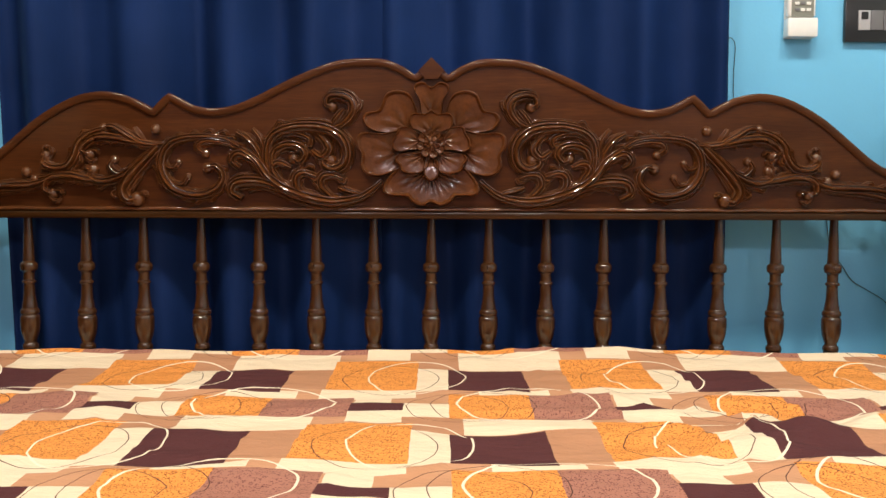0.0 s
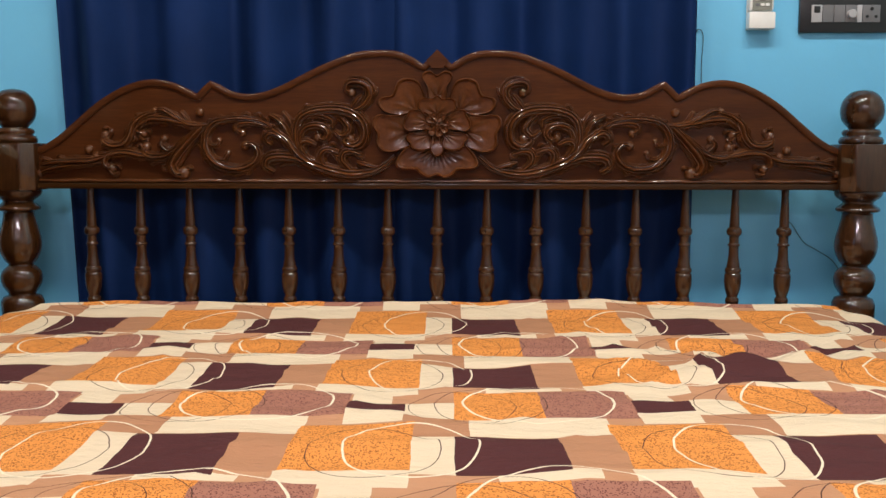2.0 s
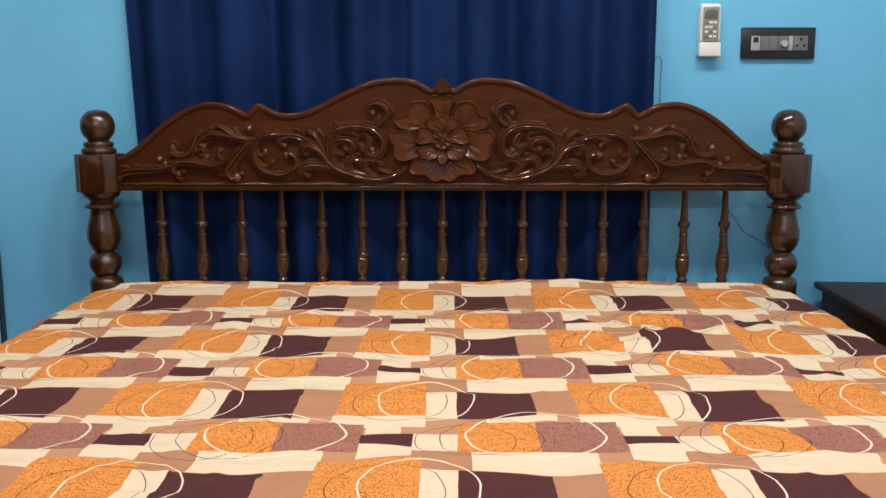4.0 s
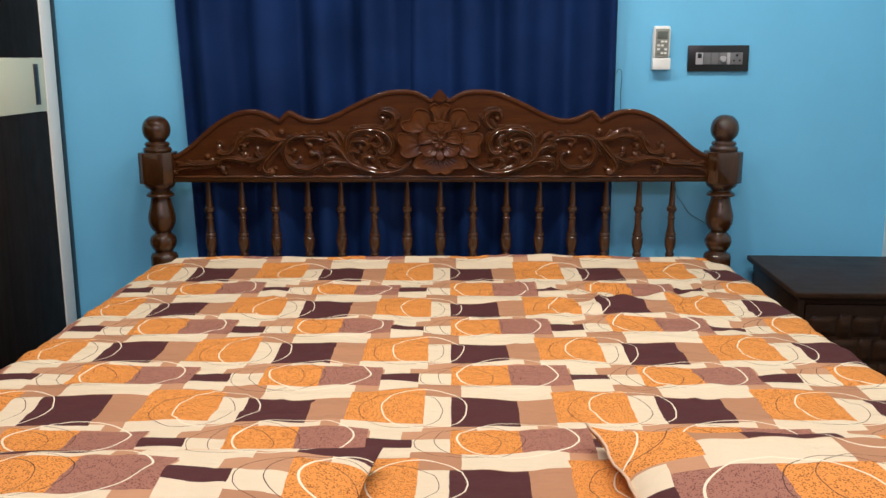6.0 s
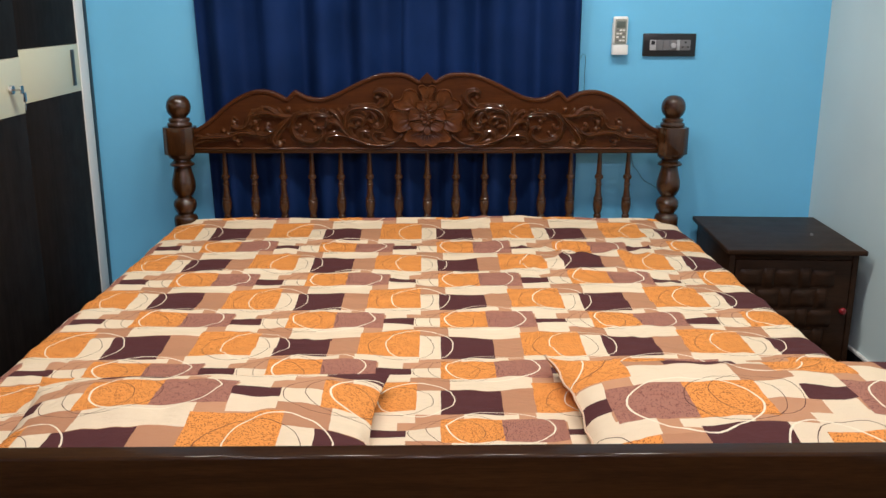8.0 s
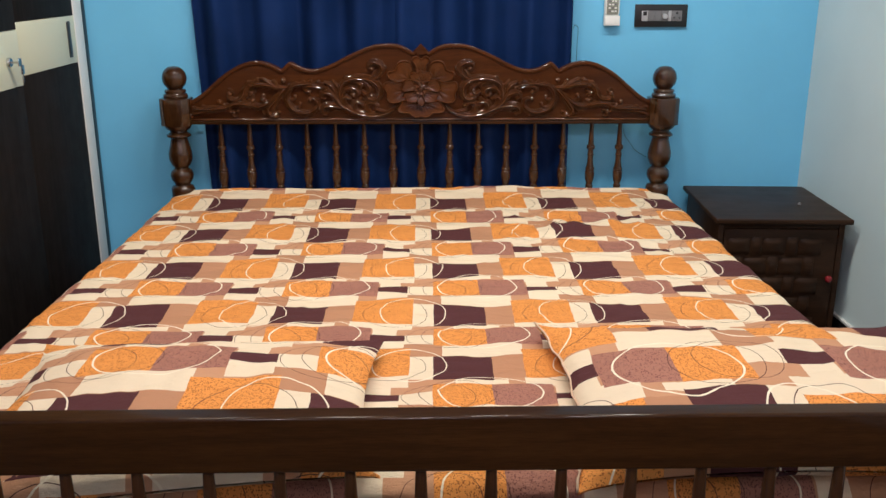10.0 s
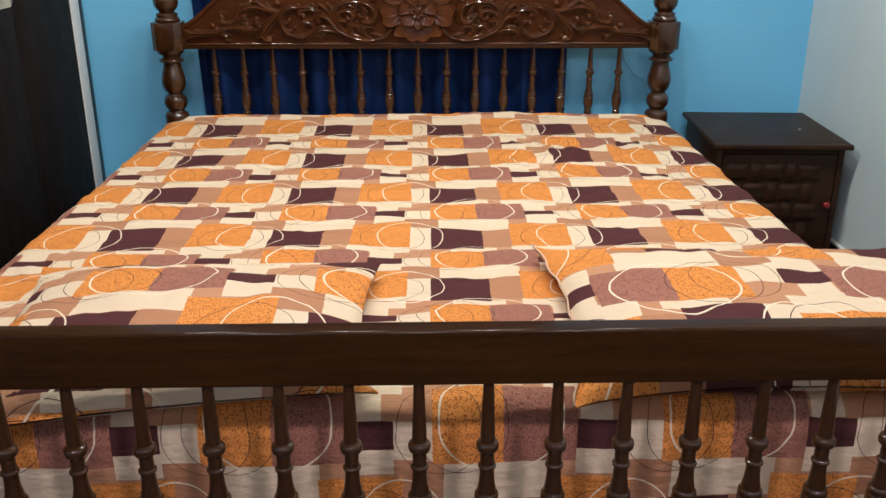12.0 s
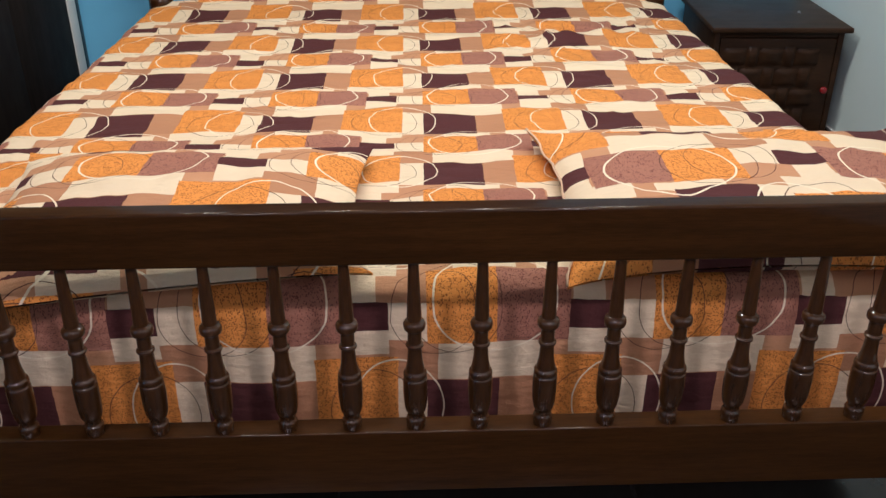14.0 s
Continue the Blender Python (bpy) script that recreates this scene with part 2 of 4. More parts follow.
def tube(points, radius, seg=8):
    """A round cable along points."""
    bm = bmesh.new()
    rings = []
    for i, p in enumerate(points):
        a, b = Vector(points[max(i - 1, 0)]), Vector(points[min(i + 1, len(points) - 1)])
        d = (b - a).normalized()
        s = d.cross(Vector((0.3, 1, 0.1))).normalized()
        u = s.cross(d)
        rings.append([bm.verts.new(Vector(p) + radius * (math.cos(q) * s + math.sin(q) * u)) for q in (2 * math.pi * k / seg for k in range(seg))])
    for a, b in zip(rings, rings[1:]):
        for k in range(seg):
            bm.faces.new((a[k], a[(k + 1) % seg], b[(k + 1) % seg], b[k]))
    bm.faces.new(rings[0][::-1])
    bm.faces.new(rings[-1])
    return bm


def grid_mesh(name, rows, cols, place, material):
    """A sheet of rows x cols points; place(i, j) gives the point and its cloth coordinates."""
    verts, uvs = [], []
    for i in range(rows):
        for j in range(cols):
            p, w = place(i, j)
            verts.append(p)
            uvs.append(w)
    faces = [(i * cols + j, i * cols + j + 1, (i + 1) * cols + j + 1, (i + 1) * cols + j) for i in range(rows - 1) for j in range(cols - 1)]
    me = bpy.data.meshes.new(name)
    me.from_pydata(verts, [], faces)
    layer = me.uv_layers.new(name="cloth")
    index = np.empty(len(me.loops), dtype=np.int32)
    me.loops.foreach_get("vertex_index", index)
    layer.data.foreach_set("uv", np.array(uvs, dtype=np.float32)[index].ravel())
    me.polygons.foreach_set("use_smooth", np.ones(len(me.polygons), dtype=bool))
    me.materials.append(material)
    return me


# ---- the room ----
WALL_Y, WALL_R, WALL_L, WALL_N = 0.12, 1.541, -1.95, -4.6
solid("wall_back", box(WALL_L, WALL_R, WALL_Y, WALL_Y + 0.15, 0, CEIL), M_BLUE, "sky blue painted plaster wall behind the bed", "wall", "structure")
solid("wall_right", box(WALL_R, WALL_R + 0.15, WALL_N, WALL_Y + 0.15, 0, CEIL), M_PALE, "pale grey-blue painted plaster wall beside the nightstand", "wall", "structure")
solid("wall_left", box(WALL_L - 0.15, WALL_L, WALL_N, WALL_Y + 0.15, 0, CEIL), M_BLUE, "sky blue painted plaster wall behind the wardrobe", "wall", "structure")
solid("wall_near", box(WALL_L - 0.15, WALL_R + 0.15, WALL_N - 0.15, WALL_N, 0, CEIL), M_CHALK, "unseen wall facing the bed, warm grey set for its bounce light", "wall", "structure")
solid("ceiling", box(WALL_L - 0.15, WALL_R + 0.15, WALL_N - 0.15, WALL_Y + 0.15, CEIL, CEIL + 0.12), M_WHITE, "plain white painted ceiling", "ceiling", "structure")
solid("floor", box(WALL_L - 0.15, WALL_R + 0.15, WALL_N - 0.15, WALL_Y + 0.15, -0.12, -0.004), M_GROUT, "dark tiled floor under the bed", "floor", "structure")
solid("baseboard_right", box(WALL_R - 0.012, WALL_R - 0.0005, WALL_N, WALL_Y, 0.0, 0.140, 0.002), M_GRANITE, "polished black granite skirting along the pale wall", "baseboard", "structure")
solid("trim_right", box(WALL_R - 0.013, WALL_R - 0.0005, WALL_N, WALL_Y, 0.142, 0.152, 0.002), M_STRIP, "thin white joint line above the black skirting", "trim", "structure")
solid("baseboard_back", box(WALL_L, WALL_R - 0.016, WALL_Y - 0.012, WALL_Y - 0.0005, 0.0, 0.140, 0.002), M_GRANITE, "polished black granite skirting along the blue wall", "baseboard", "structure")

# The added fill lamps get the same fittings as those over the bed.
for lx, ly in LAMPS + FILL_LAMPS:
    light = thing("ceiling_light", "out-of-view round white flush ceiling light, switched on", "ceiling light", "recessed ceiling lights", m=pose(lx, ly, CEIL))
    bm = lathe([(0.112, 0.0), (0.125, -0.004), (0.125, -0.012), (0.112, -0.016), (0.110, -0.006), (0.10, -0.004)], seg=28)
    part("frame", bm, M_IVORY, light)
    part("diffuser", lathe([(0.108, -0.006), (0.108, -0.010)], seg=28), M_LAMP, light, "glowing frosted diffuser")

# ---- curtain ----
CURTAIN_Y = 0.065


def curtain(x0, x1, seed, depth, label, lean=0.0):
    def place(i, j):
        s, h = j / 150, i / 40
        z = 0.06 + (CEIL - 0.10 - 0.06) * h
        x = x0 + (x1 - x0) * s + lean * (1 - s) * max(0.0, 1.4 - z)
        w = 2 * math.pi * s
        fold = 0.042 * math.sin(w * 4.5 + seed + 0.5 * math.sin(w * 1.3)) + 0.012 * math.sin(w * 6.1 + 2 * seed) + 0.004 * math.sin(w * 10 + seed * 3 + h)
        fold *= 0.75 + 0.25 * math.sin(1.3 * h + seed)
        drift = 0.012 * noise.noise(Vector((s * 3, h * 1.5, seed)))
        return (x + drift * 0.6 + 0.006 * math.sin(w * 4.2 + seed + 1), depth + fold * 0.80 + drift * 0.5, z), (x, z)
    ob = new("curtain", grid_mesh("curtain", 41, 151, place, M_CURTAIN))
    solidify = ob.modifiers.new("cloth", "SOLIDIFY")
    solidify.thickness = 0.002
    return tagged(ob, label, "curtain", "curtains behind the headboard")


curtain(-0.876, -0.080, 0.4, CURTAIN_Y, "long navy blue satin curtain hanging in soft folds behind the headboard", 0.036)
curtain(-0.115, 0.581, 2.1, CURTAIN_Y + 0.008, "long navy blue satin curtain panel meeting another behind the headboard")
rod = thing("curtain_rod", "steel curtain rod above the navy curtains", "curtain rod")
bm = lathe([(0.011, -0.85), (0.011, 0.85)], seg=16)
bmesh.ops.transform(bm, matrix=pose(-0.15, CURTAIN_Y, CEIL - 0.10, 0, 90, 0), verts=bm.verts)
part("rod", bm, M_CHROME, rod)
for rx in (-0.96, 0.66):
    part("bracket", box(rx - 0.012, rx + 0.012, CURTAIN_Y - 0.015, WALL_Y - 0.001, CEIL - 0.115, CEIL - 0.085, 0.003), M_CHROME, rod)

# ---- wardrobe with sliding doors ----
WF = -1.282
ward = thing("wardrobe", "tall dark laminate wardrobe with sliding doors and cream bands", "wardrobe", m=pose(0, 0, 0))
part("body", box(WALL_L + 0.005, WF - 0.045, -2.6, 0.115, 0.0, 2.3, 0.003), M_LAMINATE, ward)
part("edge_strip", box(WF - 0.044, WF + 0.004, 0.001, 0.082, 0.02, 2.3, 0.003), M_STRIP, ward, "white vertical edge strip")
part("seal", box(WF - 0.044, WF + 0.005, 0.0835, 0.114, 0.02, 2.3, 0.002), M_BLACK, ward, "black vertical gap strip")


def sliding_door(y0, y1, x, band0, band1, handle_y):
    door = part("door", box(x - 0.018, x, y0, y1, 0.03, band0 - 0.002, 0.001), M_LAMINATE, ward)
    part("upper_panel", box(x - 0.018, x, y0, y1, band1 + 0.002, 2.28, 0.001), M_LAMINATE, door)
    part("band", box(x - 0.018, x + 0.0015, y0, y1, band0, band1, 0.001), M_CREAM, door, "cream horizontal band")
    if handle_y is not None:
        bm = box(x - 0.0005, x + 0.004, handle_y - 0.016, handle_y + 0.016, band0 + 0.022, band1 - 0.018, 0.002)
        pull = part("handle", bm, M_STEEL, door, "dark bronze recessed pull")
        part("slot", box(x + 0.0042, x + 0.0052, handle_y - 0.010, handle_y + 0.010, band0 + 0.030, band1 - 0.026, 0.0004), M_BLACK, pull, "dark finger slot")
    return door


sliding_door(-0.541, -0.001, WF, 1.038, 1.206, -0.063)
front_door = sliding_door(-1.58, -0.551, WF + 0.024, 1.016, 1.186, None)
bm = lathe([(0.013, 0.010), (0.014, 0.008), (0.014, 0.0)], seg=20)
bmesh.ops.transform(bm, matrix=pose(WF + 0.026, -0.641, 1.095, 0, 90, 0), verts=bm.verts)
lock = part("lock", bm, M_CHROME, front_door, "round steel lock")
bm = box(WF + 0.036, WF + 0.062, -0.644, -0.638, 1.092, 1.098, 0.001)
box(WF + 0.060, WF + 0.063, -0.653, -0.629, 1.084, 1.108, 0.001, 1, bm)
part("key", bm, M_CHROME, lock, "steel key left in the lock")
bm = box(WF + 0.058, WF + 0.061, -0.633, -0.611, 1.058, 1.086, 0.001)
box(WF + 0.0585, WF + 0.0605, -0.625, -0.619, 1.033, 1.060, 0.0005, 1, bm)
part("spare_key", bm, M_CHROME, lock, "second key hanging from the ring")

# ---- bed ----
bed = thing("bed", "king-size polished brown wooden bed with carved headboard and turned spindles", "bed", m=pose(0, 0, 0))
HALF, FOOT = 0.930, -2.250
PITCH = 0.1101


def octagon_block(x, y, half, cut, z0, z1):
    """A square block with its upright corners cut flat, the rims slightly rounded."""
    a = half - cut
    ring = ((half, -a), (half, a), (a, half), (-a, half), (-half, a), (-half, -a), (-a, -half), (a, -half))
    bm = bmesh.new()
    low, high = ([bm.verts.new((x + px, y + py, z)) for px, py in ring] for z in (z0, z1))
    bm.faces.new(low[::-1])
    bm.faces.new(high)
    for k in range(8):
        bm.faces.new((low[k], low[(k + 1) % 8], high[(k + 1) % 8], high[k]))
    bmesh.ops.bevel(bm, geom=list(bm.edges), offset=0.003, segments=2, affect="EDGES", profile=0.5)
    return bm


def ball_post(x, y):
    bm = lathe(smooth_profile([(0.004, 1.022), (0.024, 1.017), (0.040, 1.000), (0.0455, 0.977), (0.041, 0.956), (0.030, 0.942), (0.026, 0.937)], 4)
               + [(0.036, 0.936), (0.040, 0.931), (0.040, 0.926), (0.036, 0.921), (0.043, 0.919), (0.046, 0.913), (0.046, 0.908), (0.042, 0.903)], x, y, 32)
    post = part("post", bm, M_WOOD_Z, bed)
    bm = octagon_block(x, y, 0.056, 0.023, 0.801, 0.904)
    part("block", bm, M_WOOD_Z, post)
    lower = smooth_profile([(0.050, 0.802), (0.050, 0.796), (0.046, 0.788), (0.037, 0.781), (0.032, 0.777), (0.035, 0.772), (0.044, 0.765), (0.046, 0.761), (0.044, 0.757), (0.035, 0.754)], 3)
    vase = smooth_profile([(0.032, 0.751), (0.0335, 0.738), (0.040, 0.712), (0.0448, 0.688), (0.043, 0.665), (0.034, 0.645), (0.027, 0.637), (0.027, 0.633)], 4)
    bulb = smooth_profile([(0.031, 0.630), (0.040, 0.620), (0.0437, 0.606), (0.041, 0.590), (0.033, 0.576), (0.029, 0.571), (0.030, 0.567)], 4)
    part("turned_shaft", lathe(lower + vase + bulb + [(0.040, 0.563), (0.045, 0.552), (0.045, 0.50)], x, y, 32), M_WOOD_Z, post)
    part("leg", box(x - 0.05, x + 0.05, y - 0.05, y + 0.05, 0.0, 0.505, 0.008), M_WOOD_Z, post)


ball_post(-HALF, 0.0)
ball_post(HALF, 0.0)

# Headboard panel: the scalloped outline, in millimetres from the middle of the floor line.
HUMP = ((-31, 1074), (-52, 1088), (-84, 1101), (-121, 1104), (-174, 1100), (-227, 1082), (-280, 1058), (-333, 1031), (-375, 1015), (-412, 1010), (-444, 1015), (-469, 1027))
SHOULDER = ((-524, 1009), (-545, 1021), (-577, 1035), (-619, 1041), (-661, 1034), (-704, 1015), (-746, 988), (-789, 952), (-830, 918), (-862, 899), (-882, 893))
PANEL_Z0 = 0.804


def run(points, steps=5):
    return [(x / 1000, z / 1000) for x, z in smooth_profile(list(points), steps)]


left = [(0.0, 1.103)] + run(((-14, 1090), (-31, 1074)), 3)[:-1] + run(HUMP)[:-1] + run(((-469, 1027), (-482, 1034), (-493, 1038)), 3)[:-1] + run(((-493, 1038), (-507, 1027), (-524, 1009)), 3)[:-1] + run(SHOULDER)
outline = left[::-1] + [(-x, z) for x, z in left[1:]]


def slab(points, y0, y1):
    bm = bmesh.new()
    a = [bm.verts.new((x, y0, z)) for x, z in points]
    b = [bm.verts.new((x, y1, z)) for x, z in points]
    bm.faces.new(a)
    bm.faces.new(b[::-1])
    for i in range(len(points)):
        k = (i + 1) % len(points)
        bm.faces.new((a[i], b[i], b[k], a[k]))
    bmesh.ops.recalc_face_normals(bm, faces=bm.faces)
    return bm


PANEL_Y = -0.012


def board(points, z0, y0, y1):
    """A board whose lower edge is straight and whose upper edge runs through points."""
    bm = bmesh.new()
    cols = [[bm.verts.new(p) for p in ((x, y0, z0), (x, y0, z), (x, y1, z), (x, y1, z0))] for x, z in points]
    for a, b in zip(cols, cols[1:]):
        for k in range(4):
            bm.faces.new((a[k], a[(k + 1) % 4], b[(k + 1) % 4], b[k]))
    bm.faces.new(cols[0])
    bm.faces.new(cols[-1])
    bmesh.ops.recalc_face_normals(bm, faces=bm.faces)
    return bm


panel = part("headboard_panel", board(outline, PANEL_Z0, PANEL_Y, 0.020), M_PANEL, bed)


def moulding(points, y, wide, deep, inset):
    """A rounded strip along a line in the panel's face."""
    bm = bmesh.new()
    rings = []
    n = 8
    for i, (x, z) in enumerate(points):
        (xa, za), (xb, zb) = points[max(i - 1, 0)], points[min(i + 1, len(points) - 1)]
        d = Vector((xb - xa, zb - za)).normalized()
        side = Vector((-d.y, d.x))
        c = Vector((x, z)) + side * inset
        rings.append([bm.verts.new((c.x + side.x * wide * math.cos(q), y - deep * math.sin(q) ** 0.6, c.y + side.y * wide * math.cos(q))) for q in (math.pi * k / n for k in range(n + 1))])
    for a, b in zip(rings, rings[1:]):
        for k in range(n):
            bm.faces.new((a[k], a[k + 1], b[k + 1], b[k]))
    bm.faces.new(rings[0])
    bm.faces.new(rings[-1][::-1])
    bmesh.ops.recalc_face_normals(bm, faces=bm.faces)
    return bm


part("top_moulding", moulding(left, PANEL_Y, 0.0078, 0.0058, 0.0068), M_PANEL, panel)
part("top_moulding", moulding([(-x, z) for x, z in left[::-1]], PANEL_Y, 0.0078, 0.0058, 0.0068), M_PANEL, panel)
part("bottom_moulding", box(-0.880, 0.880, PANEL_Y - 0.010, PANEL_Y - 0.001, PANEL_Z0 + 0.001, PANEL_Z0 + 0.013, 0.003), M_WOOD_X, panel)
part("bottom_bead", tube([(-0.878 + 0.0251 * i, PANEL_Y - 0.0015 + 0.0009 * math.sin(i * 2.3), PANEL_Z0 + 0.018 + 0.0007 * math.sin(i * 1.7 + 1)) for i in range(71)], 0.0042, 10), M_CARVE, panel)
part("peak_tip", slab([(0.0, 1.106), (-0.024, 1.082), (-0.012, 1.066), (0.012, 1.066), (0.024, 1.082)], PANEL_Y - 0.009, PANEL_Y - 0.0005), M_PANEL, panel)

# Carved scrolls of one half: thickness, curled end, and the run of the stem, in millimetres.
SCROLLS_INNER = (
    (6, 1, ((-420, 899), (-404, 902), (-391, 884), (-400, 863), (-428, 849), (-464, 851), (-492, 867), (-506, 895), (-504, 923), (-488, 946), (-460, 955), (-421, 957), (-386, 953), (-361, 939))),
    (4, 1, ((-476, 910), (-483, 899), (-497, 902), (-499, 920))),
    (4, 1, ((-458, 883), (-467, 869), (-485, 872), (-495, 883))),
    (5, 1, ((-425, 926), (-437, 936), (-430, 946), (-404, 948), (-372, 941))),
    (7, 0, ((-358, 934), (-329, 913), (-308, 884), (-280, 863), (-237, 846), (-195, 837), (-156, 839), (-121, 851), (-91, 876))),
    (5, 0, ((-366, 966), (-343, 952), (-329, 934), (-319, 913))),
    (4, 0, ((-336, 973), (-320, 952), (-315, 927))),
    (6, 0, ((-361, 900), (-373, 913), (-361, 925), (-336, 913), (-310, 883))),
    (7, 0, ((-356, 842), (-373, 854), (-366, 870), (-336, 874), (-305, 869), (-276, 858))),
    (4, 0, ((-345, 854), (-326, 862), (-294, 862))),
)
SCROLLS_MIDDLE = (
    (7, 1, ((-298, 874), (-308, 909), (-305, 945), (-287, 966), (-255, 975), (-220, 976), (-188, 969), (-167, 952), (-159, 929), (-165, 906), (-184, 897), (-201, 904), (-202, 914), (-190, 914))),
    (6, 1, ((-287, 888), (-298, 909), (-292, 932), (-271, 942), (-248, 939), (-238, 925), (-248, 912), (-260, 918))),
    (5, 1, ((-301, 945), (-280, 961), (-252, 964), (-230, 955), (-229, 944), (-236, 942))),
    (6, 0, ((-225, 932), (-207, 920), (-193, 934), (-202, 952), (-216, 966))),
    (6, 0, ((-278, 869), (-297, 895), (-287, 908), (-264, 900))),
    (6, 0, ((-230, 846), (-250, 860), (-253, 881), (-239, 890), (-216, 884))),
    (6, 0, ((-186, 844), (-206, 865), (-202, 883), (-184, 886), (-165, 880))),
    (5, 0, ((-128, 849), (-156, 856), (-176, 863))),
    (6, 1, ((-216, 969), (-171, 980), (-149, 1004), (-151, 1025), (-171, 1035), (-192, 1033), (-196, 1019), (-186, 1014))),
    (5, 0, ((-188, 978), (-175, 996), (-163, 1010))),
    (4, 0, ((-149, 1002), (-136, 1012), (-132, 1027))),
)
SCROLLS_OUTER = (
    (5, 1, ((-498, 944), (-537, 943), (-568, 958), (-597, 975), (-615, 974))),
    (6, 1, ((-512, 940), (-557, 947), (-592, 954), (-623, 955), (-646, 944), (-655, 931), (-641, 925))),
    (6, 1, ((-613, 971), (-642, 961), (-661, 943), (-669, 920), (-685, 901), (-712, 898), (-728, 908), (-724, 921))),
    (8, 1, ((-512, 938), (-541, 908), (-564, 881), (-577, 858), (-569, 839), (-555, 840))),
    (6, 1, ((-533, 926), (-560, 897), (-592, 877), (-623, 873), (-641, 882), (-636, 896))),
    (6, 1, ((-592, 868), (-627, 874), (-654, 878), (-681, 883), (-709, 881), (-724, 871), (-725, 856), (-713, 850))),
    (5, 1, ((-596, 914), (-601, 901), (-588, 888), (-570, 897))),
    (6, 0, ((-718, 876), (-751, 866), (-786, 864), (-833, 862), (-864, 856))),
    (5, 1, ((-767, 855), (-806, 855), (-853, 846), (-872, 838))),
    (4, 0, ((-541, 951), (-553, 966), (-557, 975))),
)
BERRIES = ((-518, 971), (-763, 890), (-746, 876), (-722, 918))


def scroll(points, r, curl):
    """A grooved half-round stem that tapers to its ends."""
    line = smooth_profile([(x / 1000, z / 1000) for x, z in points], 6)
    bm = bmesh.new()
    rings = []
    n, last = 18, len(line) - 1
    run_length = sum(math.dist(a, b) for a, b in zip(line, line[1:]))
    for i, (x, z) in enumerate(line):
        (xa, za), (xb, zb) = line[max(i - 1, 0)], line[min(i + 1, last)]
        d = Vector((xb - xa, zb - za)).normalized()
        side = Vector((-d.y, d.x))
        s = i / last
        w = r * 0.00136 * (0.45 + 0.75 * math.sin(math.pi * (0.12 + 0.80 * s)) ** 0.8)
        ring = []
        for k in range(n + 1):
            q = math.pi * k / n
            deep = 2.2 * w * math.sin(q) ** 0.8 * (1 - 0.48 * math.exp(-((q - 1.10) / 0.20) ** 2) - 0.48 * math.exp(-((q - 2.00) / 0.20) ** 2))
            deep *= 1 + 0.02 * math.cos(2 * math.pi * s * run_length / 0.045 + 2.2 * q)
            ring.append(bm.verts.new((x + side.x * w * math.cos(q), PANEL_Y + 0.0005 - deep, z + side.y * w * math.cos(q))))
        rings.append(ring)
    for a, b in zip(rings, rings[1:]):
        for k in range(n):
            bm.faces.new((a[k], a[k + 1], b[k + 1], b[k]))
    bm.faces.new(rings[0])
    bm.faces.new(rings[-1][::-1])
    if curl:
        ends = [line[0]] if curl == 1 and math.dist(line[0], line[min(12, last)]) < math.dist(line[-1], line[max(last - 12, 0)]) else [line[-1]]
        for x, z in ends:
            bmesh.ops.create_uvsphere(bm, u_segments=14, v_segments=8, radius=r * 0.0018, matrix=Matrix.LocRotScale((x, PANEL_Y - 0.001, z), None, (1, 1.05, 1)))
    bmesh.ops.recalc_face_normals(bm, faces=bm.faces)
    return bm


for r, curl, points in SCROLLS_INNER + SCROLLS_MIDDLE + SCROLLS_OUTER:
    me = mesh_of("carved_scroll", scroll(points, r, curl), M_CARVE)
    for sign in (1, -1):
        ob = new("carved_scroll", me)
        ob.parent, ob.scale = panel, (sign, 1, 1)


def frond(points, r, hand):
    """A thin companion leaf beside a stem, on its outer (1) or inner (-1) side."""
    line = smooth_profile(list(points), 3)
    n = len(line)
    turn = sum((b[0] - a[0]) * (c[1] - b[1]) - (b[1] - a[1]) * (c[0] - b[0]) for a, b, c in zip(line, line[1:], line[2:]))
    out = []
    for i in range(int(n * 0.12), int(n * 0.80), 2):
        (xa, za), (xb, zb) = line[max(i - 1, 0)], line[min(i + 1, n - 1)]
        d = Vector((xb - xa, zb - za)).normalized()
        s = (i / n - 0.12) / 0.68
        side = Vector((d.y, -d.x)) * (hand if turn > 0 else -hand) * r * (1.1 + 0.9 * math.sin(math.pi * s))
        out.append((line[i][0] + side.x, line[i][1] + side.y))
    return out


for r, curl, points in SCROLLS_INNER + SCROLLS_MIDDLE + SCROLLS_OUTER:
    if r < 5 or len(points) < 4:
        continue
    for hand in (1, -1):
        me = mesh_of("carved_frond", scroll(frond(points, r * (1.0 if hand > 0 else 0.8), hand), r * 0.44, 0), M_CARVE)
        for sign in (1, -1):
            ob = new("carved_frond", me)
            ob.parent, ob.scale = panel, (sign, 1, 1)


